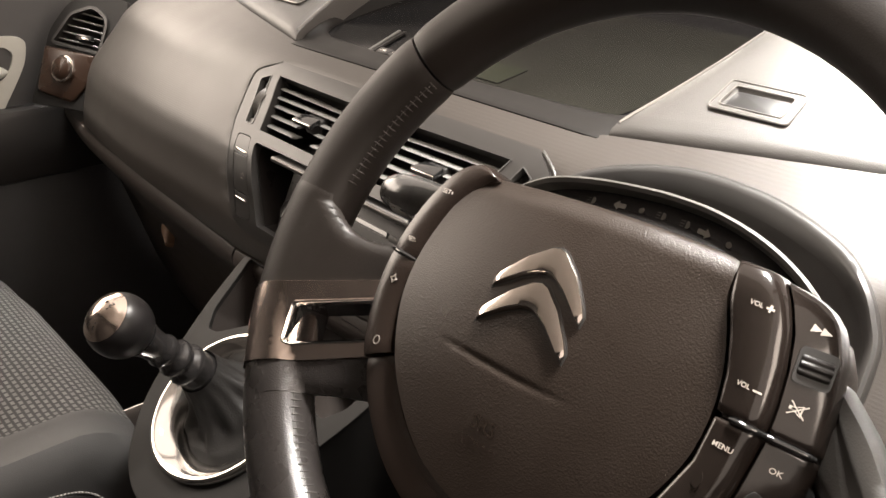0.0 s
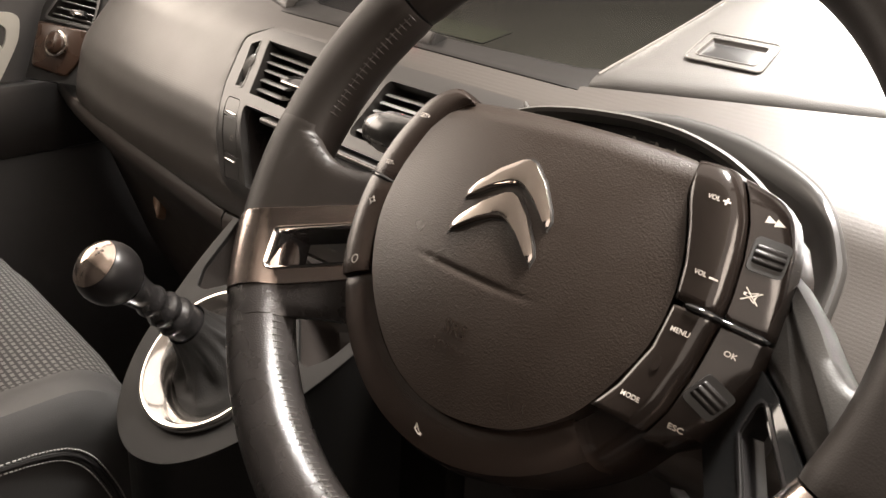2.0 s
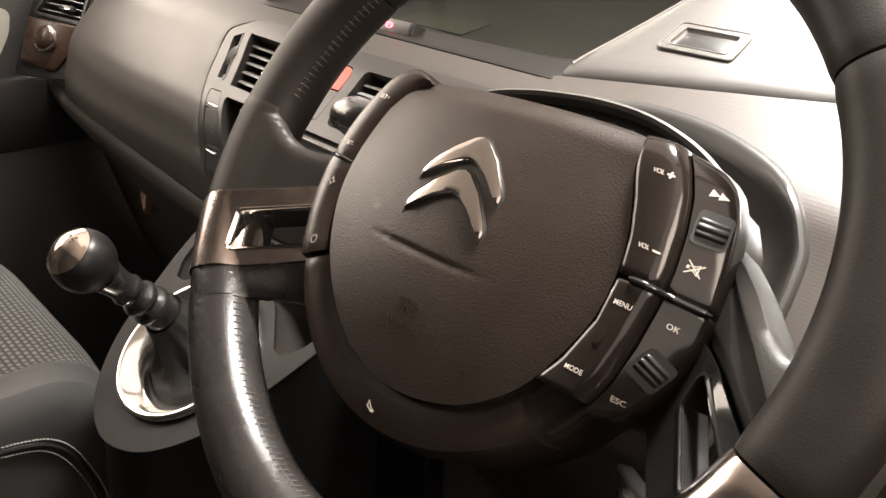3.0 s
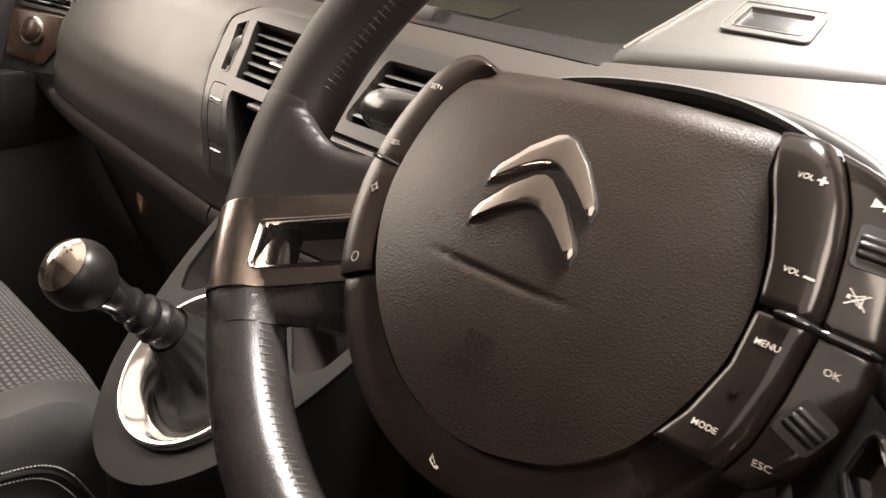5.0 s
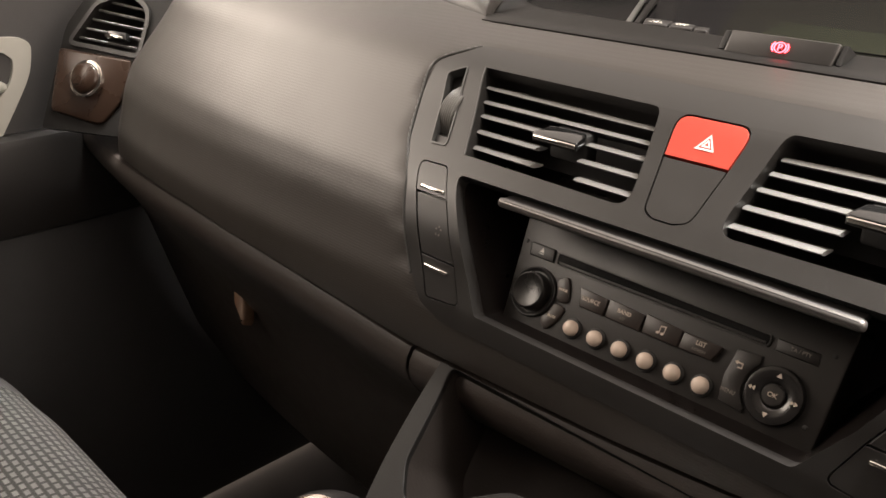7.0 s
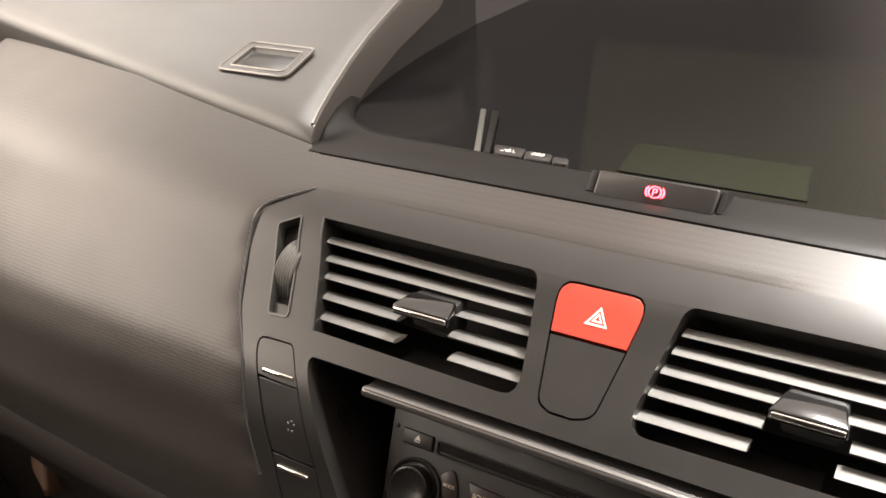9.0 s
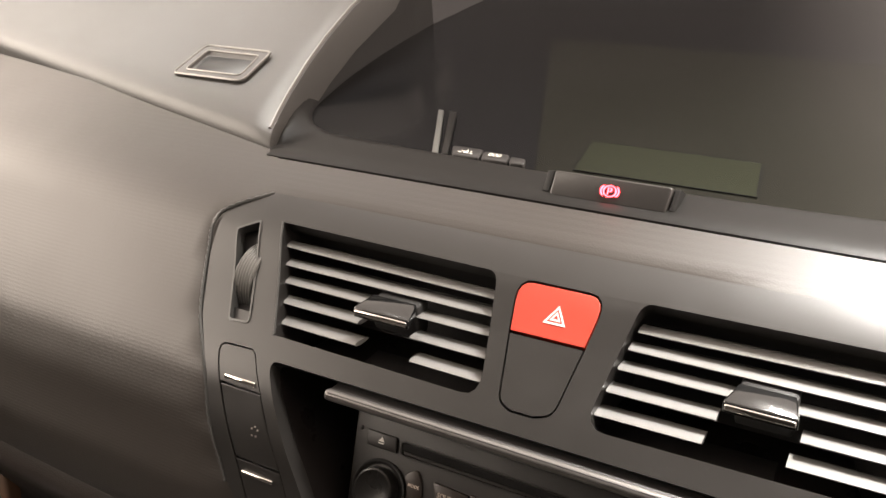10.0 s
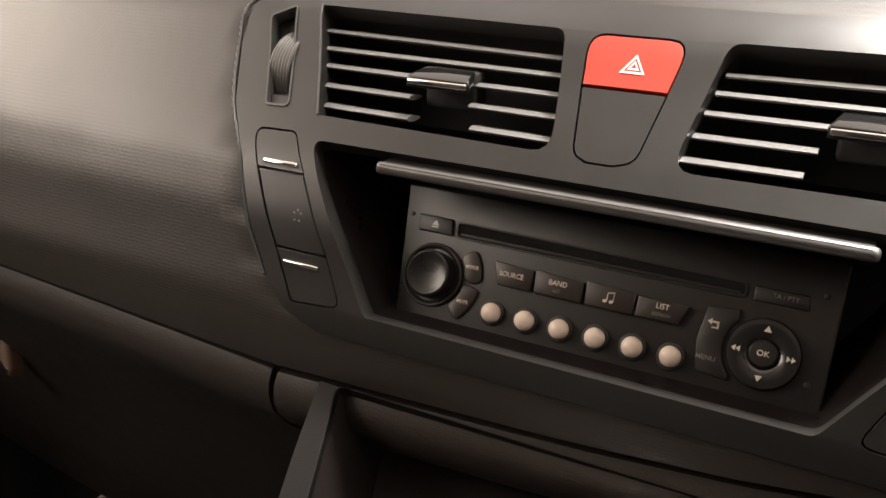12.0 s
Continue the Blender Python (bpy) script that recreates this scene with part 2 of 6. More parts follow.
def rounded(poly, r, n=4):
    """A closed 2D outline with its corners rounded by radius r (or one radius a corner)."""
    out, k = [], len(poly)
    for i in range(k):
        a, b, c = (np.array(poly[(i + s) % k], float) for s in (-1, 0, 1))
        rr = r[i] if isinstance(r, (list, tuple)) else r
        u, v = a - b, c - b
        lu, lv = np.linalg.norm(u), np.linalg.norm(v)
        u, v = u / lu, v / lv
        half = math.acos(max(-1, min(1, float(u @ v)))) / 2
        d = min(rr / max(math.tan(half), 1e-6), 0.48 * lu, 0.48 * lv)
        if rr <= 0 or d < 1e-7:
            out.append(b)
            continue
        p, q = b + u * d, b + v * d
        for t in np.linspace(0, 1, n + 1):
            out.append((1 - t) ** 2 * p + 2 * t * (1 - t) * b + t * t * q)
    return np.array(out)


def inset(poly, d):
    """A closed 2D outline moved inwards by d."""
    p = np.array(poly, float)
    e = np.roll(p, -1, 0) - p
    area = np.sum(p[:, 0] * np.roll(p[:, 1], -1) - np.roll(p[:, 0], -1) * p[:, 1])
    s = 1 if area > 0 else -1
    nrm = np.stack([-e[:, 1], e[:, 0]], 1) * s / np.maximum(np.linalg.norm(e, axis=1), 1e-9)[:, None]
    m = nrm + np.roll(nrm, 1, 0)
    m /= np.maximum(np.sum(m * nrm, 1), 0.35)[:, None]
    return p + m * d


def slab(poly, depth, to, bevel=0.0008, back=True, crown=0.0):
    """A plate with a rounded front edge over a 2D outline; to(u, v, w) lays it into the world, w outwards."""
    p = np.array(poly, float)
    rings = [(p, -depth), (p, -bevel), (inset(p, bevel * 0.35), -bevel * 0.3), (inset(p, bevel), 0.0)]
    if crown:
        c = p.mean(0)
        for s, h in ((0.75, 0.55), (0.45, 0.87), (0.15, 0.99)):
            rings.append((c + (inset(p, bevel) - c) * s, crown * h))
    rows = [[to(u, v, w) for u, v in q] for q, w in rings]
    verts, faces = grid(rows, closed_u=True)
    n, m = len(p), len(rows)
    faces.append(tuple((m - 1) * n + i for i in range(n)))
    if back:
        faces.append(tuple(range(n)))
    return verts, faces


def tube(path, radius, n=10, closed=False, flat=1.0, up=(0, 0, 1)):
    """A tube along 3D points; radius one number or one a point; flat squashes it along up."""
    p = np.array(path, float)
    r = np.full(len(p), radius) if np.isscalar(radius) else np.array(radius, float)
    rows = []
    for i in range(len(p)):
        a, b = (p[i - 1], p[(i + 1) % len(p)]) if closed else (p[max(i - 1, 0)], p[min(i + 1, len(p) - 1)])
        t = (b - a) / np.linalg.norm(b - a)
        s = np.cross(t, up)
        s /= np.linalg.norm(s)
        q = np.cross(s, t)
        rows.append([p[i] + r[i] * (math.cos(k) * s + flat * math.sin(k) * q) for k in np.linspace(0, 2 * math.pi, n, endpoint=False)])
    return grid(rows, closed_u=True, closed_v=closed, caps=not closed)


def lathe(profile, to, n=32):
    """A turned body from (radius, height) pairs; to(u, v, w) lays it, w along the axis."""
    rows = [[to(r * math.cos(k), r * math.sin(k), h) for k in np.linspace(0, 2 * math.pi, n, endpoint=False)] for r, h in profile]
    return grid(rows, closed_u=True, caps=True)


def join(*pieces):
    verts, faces = [], []
    for v, f in pieces:
        k = len(verts)
        verts += list(v)
        faces += [tuple(i + k for i in g) for g in f]
    return verts, faces


def box(x0, x1, y0, y1, z0, z1, r=0.004):
    o = rounded([(x0, y0), (x1, y0), (x1, y1), (x0, y1)], r, 3)
    return join(slab_between(o, z0, z1, min(r, (z1 - z0) * 0.4)))


def slab_between(o, z0, z1, r):
    rows = []
    for d, z in ((r, z0), (r * 0.3, z0 + r * 0.3), (0, z0 + r), (0, z1 - r), (r * 0.3, z1 - r * 0.3), (r, z1)):
        rows.append([(u, v, z) for u, v in inset(o, d)])
    return grid(rows, closed_u=True, caps=True)


def plate_with_holes(outline, holes, cuts, to, thick, ucuts=()):
    """A sheet over a 2D outline with openings, cut along v at each of cuts so that it can follow a curve, and given thickness."""
    bm = bmesh.new()
    for loop in (outline, *holes):
        vs = [bm.verts.new((u, v, 0)) for u, v in loop]
        for i in range(len(vs)):
            bm.edges.new((vs[i], vs[(i + 1) % len(vs)]))
    bmesh.ops.triangle_fill(bm, edges=bm.edges[:], use_beauty=True)
    for c in cuts:
        bmesh.ops.bisect_plane(bm, geom=bm.verts[:] + bm.edges[:] + bm.faces[:], plane_co=(0, c, 0), plane_no=(0, 1, 0))
    for c in ucuts:
        bmesh.ops.bisect_plane(bm, geom=bm.verts[:] + bm.edges[:] + bm.faces[:], plane_co=(c, 0, 0), plane_no=(1, 0, 0))
    bmesh.ops.remove_doubles(bm, verts=bm.verts, dist=2.2e-4)
    bm.verts.index_update()
    flat = [(v.co.x, v.co.y) for v in bm.verts]
    faces = [tuple(v.index for v in f.verts) for f in bm.faces]
    rim = [(e.verts[0].index, e.verts[1].index) for e in bm.edges if len(e.link_faces) == 1]
    bm.free()
    n = len(flat)
    verts = [to(u, v, 0) for u, v in flat] + [to(u, v, -thick) for u, v in flat]
    return verts, faces + [tuple(i + n for i in reversed(f)) for f in faces] + [(a, b, b + n, a + n) for a, b in rim]


def letters(text, size, to, mat, squeeze=1.0):
    """A flat mesh of words, centred, laid by to(u, v, w)."""
    c = bpy.data.curves.new("words", "FONT")
    c.body, c.size, c.align_x, c.align_y, c.resolution_u = text, size, "CENTER", "CENTER", 3
    c.offset = size * 0.012
    ob = new("words", c)
    bpy.context.view_layer.update()
    me = bpy.data.meshes.new_from_object(ob.evaluated_get(bpy.context.evaluated_depsgraph_get()))
    bpy.data.objects.remove(ob)
    for v in me.vertices:
        v.co = to(v.co.x * squeeze, v.co.y, 0.0)
    me.materials.clear()
    me.materials.append(mat)
    return me


# ---- the dashboard ----
# Section of the dashboard's face: forward place y over height z, alike along the whole width.
FACE = [(0.596, -0.060), (0.606, -0.0645), (0.620, -0.066), (0.640, -0.064), (0.659, -0.0575), (0.680, -0.0515), (0.700, -0.042), (0.719, -0.025), (0.740, -0.005), (0.760, 0.012), (0.771, 0.029), (0.784, 0.058), (0.796, 0.0835), (0.8075, 0.108), (0.84, 0.18)]
FACE_Z, FACE_Y = [a for a, _ in FACE], [b for _, b in FACE]


def bend(x):
    """How far the face falls back towards the passenger's end."""
    return 0.33 * max(0.0, -x - 0.3) ** 2


def face(x, z, w=0.0):
    """A place on the dashboard's face, w metres proud of it."""
    y = float(np.mean([np.interp(z + s, FACE_Z, FACE_Y) for s in (-0.004, 0, 0.004)])) + bend(x)
    d = float(np.interp(z + 0.009, FACE_Z, FACE_Y) - np.interp(z - 0.009, FACE_Z, FACE_Y)) / 0.018
    k = 1 / math.hypot(1, d)
    return (x, y - w * k, z + w * k * d)


def seam(x):
    """The height of the joint between the face and the lids above it."""
    return 0.7815 if abs(x) < 0.2 else 0.784 + 0.082 * (abs(x) - 0.2)


def bottom(x):
    """The height of the dashboard skin's lower edge."""
    return float(np.interp(x, [-0.75, -0.6, -0.42, -0.315, -0.234, -0.145, -0.143, 0.0, 0.067, 0.115, 0.25, 0.5], [0.617, 0.617, 0.621, 0.617, 0.612, 0.606, 0.606, 0.613, 0.619, 0.626, 0.632, 0.632]))


HALF = [(0.172, 0.7695), (0.1975, 0.759), (0.1945, 0.742), (0.183, 0.719), (0.167, 0.699), (0.155, 0.671), (0.143, 0.651), (0.132, 0.639), (0.115, 0.633)]
OUT = HALF + [(-x, z) for x, z in reversed(HALF)]


def inside(x, z, poly):
    hit = False
    for (x0, z0), (x1, z1) in zip(poly, list(poly[1:]) + [poly[0]]):
        if (z0 > z) != (z1 > z) and x < x0 + (z - z0) / (z1 - z0) * (x1 - x0):
            hit = not hit
    return hit


under_fascia = [tuple(p) for p in inset(OUT, 0.0025)]
rows = []
for x in list(np.linspace(-0.585, -0.21, 26)) + list(np.linspace(-0.203, 0.203, 34)) + list(np.linspace(0.21, 0.74, 84)):
    r = [face(x, z, -0.005 if inside(x, z, under_fascia) else -0.001) for z in np.linspace(bottom(x), seam(x), 46)]
    b = bend(x)
    k = bottom(x)
    rows.append([(x, 0.05 + b, k + 0.004), (x, -0.02 + b, k - 0.002), (x, -0.052 + b, k - 0.0025)] + r + [(x, r[-1][1] + 0.006, r[-1][2] - 0.006), (x, r[-1][1] + 0.012, r[-1][2] - 0.03)])
first = rows[0]
for k, (dx, dy) in enumerate(((0.012, 0.004), (0.021, 0.013), (0.026, 0.026), (0.028, 0.05), (0.028, 0.12))):
    rows.insert(0, [(px - dx, py + dy, pz) for px, py, pz in first])
# the skin is open behind the centre fascia and inside the arch round the steering column
ARCH = spline([(0.196, 0.735), (0.200, 0.752), (0.215, 0.7655), (0.241, 0.7745), (0.276, 0.7800), (0.314, 0.7810), (0.354, 0.7785), (0.395, 0.7715), (0.418, 0.7620), (0.431, 0.7500), (0.439, 0.7350), (0.443, 0.70), (0.44, 0.65), (0.42, 0.612)], 5)
ARCH_MID = np.array((0.318, 0.69))
bay = [tuple(ARCH_MID + (np.array(p) - ARCH_MID) * 0.968) for p in ARCH]
dv, df = grid(rows)
core = [tuple(p) for p in inset(OUT, 0.008)]
mids = [(sum(dv[i][0] for i in q) / 4, sum(dv[i][2] for i in q) / 4, min(dv[i][1] for i in q)) for q in df]
df = [q for q, (x, z, y) in zip(df, mids) if not (y < 0.05 and (inside(x, z, core) or inside(x, z, bay)))]
part("dashboard", finish("dashboard", dv, df, DASH), None, "dark grey soft ribbed plastic dashboard across the cabin", "dashboard", kind="structure")

# lower dashboard and glovebox
rows = []
for x in np.linspace(-0.75, -0.147, 22):
    b, k = bend(x) * 0.8, bottom(x) - 0.608
    rows.append([(x, 0.03 + b, 0.607 + k), (x, -0.048 + b, 0.6045 + k), (x, -0.0590 + b, 0.602 + k), (x, -0.0628 + b, 0.596 + k), (x, -0.0636 + b, 0.588 + k), (x, -0.0610 + b, 0.579 + k), (x, -0.052 + b, 0.566 + k), (x, -0.024 + b, 0.535), (x, 0.0 + b, 0.49), (x, 0.02 + b, 0.42), (x, 0.05 + b, 0.32), (x, 0.10 + b, 0.25), (x, 0.22 + b, 0.2)])
glove = part("glovebox", finish("glovebox", *grid(rows), DASH_LOW), None, "black plastic glovebox front below the dashboard", "glovebox", kind="structure")
rows = []
for x in np.linspace(-0.143, 0.75, 30):
    k = bottom(x) - 0.608
    rows.append([(x, 0.03, 0.607 + k), (x, -0.048, 0.6045 + k), (x, -0.0600, 0.602 + k), (x, -0.0640, 0.596 + k), (x, -0.0648, 0.588 + k), (x, -0.0620, 0.579 + k), (x, -0.054, 0.569 + k), (x, -0.03, 0.566 + k), (x, 0.0, 0.566 + k)])
part("dashboard_lower_roll", finish("dashboard_lower_roll", *grid(rows), DASH_LOW), None, "black padded roll under the centre fascia", "dashboard", kind="structure")
rows = [[(x, 0.0, 0.575), (x, 0.01, 0.50), (x, 0.05, 0.40), (x, 0.14, 0.28), (x, 0.25, 0.15)] for x in np.linspace(0.11, 0.75, 12)]
part("knee_panel", finish("knee_panel", *grid(rows), DASH_LOW), None, "black knee panel below the steering column", "panel", kind="structure")
# Tan tab modelled in place of a reflection on the glovebox.
latch = rounded([(-0.015, 0.008), (-0.010, 0.017), (0.003, 0.012), (0.017, -0.014), (0.016, -0.020), (-0.006, -0.006)], [0.004, 0.004, 0.004, 0.001, 0.001, 0.006])
part("glovebox_glint", finish("glovebox_glint", *slab(latch, 0.012, lambda u, v, w: (-0.448 + u, -0.004 + 0.45 * v - 0.9 * w, 0.502 + 0.9 * v + 0.45 * w), 0.003), GLINT_TAN), None, "brown tab shape that stands in for a reflection on the glovebox", "latch")

# lids over the storage boxes, either side of the display
def lid(s):
    ob = thing("storage_lid", (s * 0.30, 0.10, 0.80), "dark grey plastic storage lid on the dashboard top", "lid", "storage lids")
    rows = []
    for a in np.linspace(0.0, 1.0, 30):
        x = 0.2045 + 0.52 * a
        y0 = 0.058 + 0.175 * (x - 0.2)
        z0 = 0.784 + 0.082 * (x - 0.2)
        r = [(y0 + 0.004, z0 - 0.02), (y0 + 0.0025, z0 - 0.002), (y0 + 0.0045, z0 + 0.0035), (y0 + 0.009, z0 + 0.0078)]
        for d in (0.02, 0.04, 0.07, 0.1, 0.14, 0.2, 0.27, 0.34, 0.42):
            r.append((y0 + d, z0 + 0.0045 + 0.44 * d - 0.25 * d * d))
        shift = lambda y: (0.36 * max(0.0, y - y0) - 0.9 * min(0.2, max(0.0, y - y0)) ** 2) * (1 - a) ** 2
        rows.append([(s * (x + shift(y)), y, z) for y, z in r])
    edge = rows[0]
    for dx, dz in ((0.0012, -0.0009), (0.002, -0.004), (0.002, -0.03)):
        rows.insert(0, [(px - s * dx, py, pz + dz) for px, py, pz in edge])
    under("lid_panel", finish("lid_panel", *grid(rows), LIDM), ob)

    def on(u, v, w):
        return (s * (0.2825 + u * 0.99 - v * 0.18), 0.116 + v * 0.91, 0.8150 + v * 0.40 + w)

    o = rounded([(-0.030, -0.017), (0.030, -0.017), (0.033, 0.017), (-0.024, 0.017)], 0.0045)
    quad = [(-0.0235, -0.0115), (0.0240, -0.0115), (0.0265, 0.0115), (-0.0185, 0.0115)]
    i = rounded(quad, 0.0030)
    fr = under("handle_frame", finish("handle_frame", *plate_with_holes(inset(o, 0.0008), [i], (), lambda u, v, w: on(u, v, w + 0.0012), 0.012), LIDM), ob, "flush plate round the lid handle")
    under("frame_edge", finish("frame_edge", *tube([on(u, v, 0.0013) for u, v in o], 0.0008, 6, closed=True), SATIN), fr)
    under("handle_edge", finish("handle_edge", *tube([on(u, v, 0.0013) for u, v in i], 0.0007, 6, closed=True), SATIN), fr)
    rows = [[on(u, v, w) for u, v in rounded(inset(quad, d), 0.0030 - 0.3 * d)] for d, w in ((0.0, 0.0012), (0.0022, -0.0030), (0.0032, -0.0034))]
    under("handle_slope", finish("handle_slope", *grid(rows, closed_u=True), LIDM), fr)
    under("handle", finish("handle", *slab(rounded(inset(quad, 0.0024), 0.0024), 0.008, lambda u, v, w: on(u, v, w - 0.0008), 0.0008), HANDLE), ob, "glossy black press handle")
    # Satin bead draws the bright gloss line on the lid's rounded edge.
    bead = [(s * px, py, pz) for px, py, pz in [(abs(q[0]) + 0.0006, q[1], q[2] + 0.0002) for q in edge[3:]]]
    under("lid_edge_glint", finish("lid_edge_glint", *tube(bead, 0.0011, 6), SATIN), ob)


lid(-1)
lid(1)

# display in the middle of the dashboard top
display = thing("instrument_display", (0, 0.09, 0.785), "unlit glossy dark instrument display in the dashboard top", "display")
LEFT_OUT = [(-0.268, 0.36), (-0.262, 0.28), (-0.2515, 0.21), (-0.2405, 0.165), (-0.2310, 0.130), (-0.2185, 0.092), (-0.2100, 0.070), (-0.2040, 0.0575)]
LEFT_IN = [(-0.262, 0.36), (-0.254, 0.28), (-0.243, 0.21), (-0.2325, 0.165), (-0.2220, 0.130), (-0.2060, 0.106), (-0.1920, 0.0955), (-0.1740, 0.0885)]
FRONT_OUT = [(x, 0.0535) for x in np.linspace(-0.2, 0, 8)]
FRONT_IN = [(x, 0.0885 - 0.0075 * math.sin(math.pi / 2 * k / 7)) for k, x in enumerate(np.linspace(-0.165, 0, 8))]
lo = [tuple(p) for p in spline(LEFT_OUT, 3)] + FRONT_OUT
li = [tuple(p) for p in spline(LEFT_IN, 3)] + FRONT_IN
lo = lo + [(-x, y) for x, y in lo[-2::-1]]
li = li + [(-x, y) for x, y in li[-2::-1]]
rows = [[] for _ in range(8)]
for (xo, yo), (xi, yi) in zip(lo, li):
    side_on = min(1.0, max(0.0, (abs(xo) - 0.2005) / 0.012))
    zo = 0.7815 + side_on * max(0.0, 0.44 * (yo - 0.060) - 0.2 * (yo - 0.06) ** 2)
    zi = 0.7845 + 0.1 * (yi - 0.08)
    steps = ((0, zo - 0.012), (0.0, zo), (0.12, zo + (0.0022 if side_on < 0.5 else -0.002)), (0.45, zi + (zo - zi) * (0.55 if side_on > 0.5 else 0.35) + 0.0008), (0.80, zi + (zo - zi) * 0.15 + 0.0034), (0.93, zi + 0.0032), (0.985, zi + 0.0018), (1.0, zi - 0.004))
    for k, (t, z) in enumerate(steps):
        rows[k].append((xo + (xi - xo) * t, yo + (yi - yo) * t, z))
under("surround", finish("surround", *grid(rows), SURROUND), display)
glass = [[(x, y, 0.7845 + 0.1 * (y - 0.08)) for x in np.linspace(-0.262, 0.262, 8)] for y in (0.079, 0.2, 0.352, 0.66)]
under("glass", finish("glass", *grid(glass), SCREEN), display, "dark glass cover")
def on_glass(x, y, w):
    return (x, y, 0.7848 + 0.1 * (y - 0.08) + w)


strip = [(-0.1085, 0.0835), (-0.1045, 0.0835), (-0.136, 0.148), (-0.140, 0.148)]
under("edge_strip", finish("edge_strip", *slab(strip, 0.002, lambda u, v, w: on_glass(u, v, w + 0.003), 0.0007), STRIP), display, "pale grey edge strip")
strip = [(-0.1025, 0.0835), (-0.0985, 0.0835), (-0.127, 0.148), (-0.132, 0.148)]
under("edge_strip", finish("edge_strip", *slab(strip, 0.002, lambda u, v, w: on_glass(u, v, w + 0.003), 0.0007), SURROUND), display)
for k, (a, b) in enumerate(((-0.096, -0.0795), (-0.0785, -0.063), (-0.062, -0.053))):
    o = rounded([(a, 0.0835), (b, 0.0835), (b - 0.003, 0.0955 - 0.002 * k), (a - (0.006 if k == 0 else 0.003), 0.0955 - 0.002 * k)], 0.002)
    key = under("trip_button", finish("trip_button", *slab(o, 0.003, lambda u, v, w: on_glass(u, v, w + 0.0035), 0.0007), BLACK), display)
    c = (a + b) / 2 - 0.002
    if k == 1:
        under("word", letters("000", 0.0056, lambda u, v, w: on_glass(c + u, 0.0888 + v, 0.0039), WHITE, 0.9), key)
    if k == 0:
        for x0, x1, y0, y1 in ((-0.0045, -0.0022, 0.0868, 0.0876), (0.0022, 0.0045, 0.0868, 0.0876), (-0.0014, 0.0014, 0.0868, 0.0892), (-0.0004, 0.0004, 0.0899, 0.0914), (-0.0030, -0.0022, 0.0888, 0.0900), (0.0022, 0.0030, 0.0888, 0.0900)):
            under("mark", finish("mark", *slab([(c + x0, y0), (c + x1, y0), (c + x1 - 0.0003, y1), (c + x0 - 0.0003, y1)], 0.0003, lambda u, v, w: on_glass(u, v, w + 0.0038), 0.0001), WHITE), key)
lcd = rounded([(-0.047, 0.083), (0.185, 0.083), (0.205, 0.34), (-0.142, 0.34)], 0.002)
under("lcd_panel", finish("lcd_panel", *slab(lcd, 0.002, lambda u, v, w: on_glass(u, v, w + 0.0006), 0.0001), LCD), display, "unlit olive grey screen")
win = rounded([(-0.03, 0.092), (0.062, 0.092), (0.057, 0.135), (-0.035, 0.135)], 0.001, 2)
under("message_window", finish("message_window", *slab(inset(win, 0.0007), 0.0012, lambda u, v, w: on_glass(u, v, w + 0.0012), 0.0001), LCD_GREEN), display, "greenish message window")
under("screen_outline", finish("screen_outline", *plate_with_holes(win, [inset(win, 0.0007)], (), lambda u, v, w: on_glass(u, v, w + 0.0012), 0.0004), SCREEN), display)


def on_tab(x, y, w):
    """The upright front of the tell-tale panel."""
    s = (y - 0.0565) / 0.023
    return (x, 0.0600 + 0.0055 * s - 0.9 * w, 0.7832 + 0.0112 * s + 0.44 * w)


tab = rounded([(-0.0300, 0.0565), (0.0275, 0.0565), (0.0290, 0.0795), (-0.0290, 0.0795)], 0.002)
tell = under("parking_light_panel", finish("parking_light_panel", *slab(tab, 0.020, lambda u, v, w: on_tab(u, v, w + 0.0006), 0.0012), SURROUND2), display, "dark panel with a lit red parking brake sign")
for x0, x1 in ((-0.0340, -0.0303), (0.0285, 0.0312)):
    o = [(x0, 0.0600), (x1, 0.0600), (x1 + 0.001, 0.0790), (x0 + 0.001, 0.0790)]
    under("notch", finish("notch", *slab(o, 0.014, lambda u, v, w: on_tab(u, v, w - 0.001), 0.0003), PIT), tell)
sign = [(0.0 + 0.0034 * math.cos(a), 0.068 + 0.0052 * math.sin(a)) for a in np.linspace(0, 2 * math.pi, 28, endpoint=False)]
ringo = plate_with_holes(sign, [inset(sign, 0.0007)], (), lambda u, v, w: on_tab(u, v, w + 0.0014), 0.0004)
bits = [ringo]
for s in (-1, 1):
    arc = [(s * 0.0047 * math.cos(a), 0.068 + 0.0068 * math.sin(a)) for a in np.linspace(-0.75, 0.75, 9)]
    arc += [(s * 0.0040 * math.cos(a), 0.068 + 0.0058 * math.sin(a)) for a in np.linspace(0.75, -0.75, 9)]
    bits.append(slab(arc, 0.0004, lambda u, v, w: on_tab(u, v, w + 0.0014), 0.0001))
for o in ([(a + 0.002, b) for a, b in q] for q in ([(-0.0032, 0.0648), (-0.0026, 0.0648), (-0.0026, 0.0712), (-0.0032, 0.0712)], [(-0.0026, 0.0675), (-0.0012, 0.0675), (-0.0008, 0.0693), (-0.0012, 0.0712), (-0.0026, 0.0712), (-0.0026, 0.0704), (-0.0017, 0.0704), (-0.0015, 0.0694), (-0.0017, 0.0683), (-0.0026, 0.0683)])):
    bits.append(slab(o, 0.0004, lambda u, v, w: on_tab(u, v, w + 0.0014), 0.0001))
under("sign", finish("sign", *join(*bits), RED_GLOW), tell, "glowing red parking brake sign")

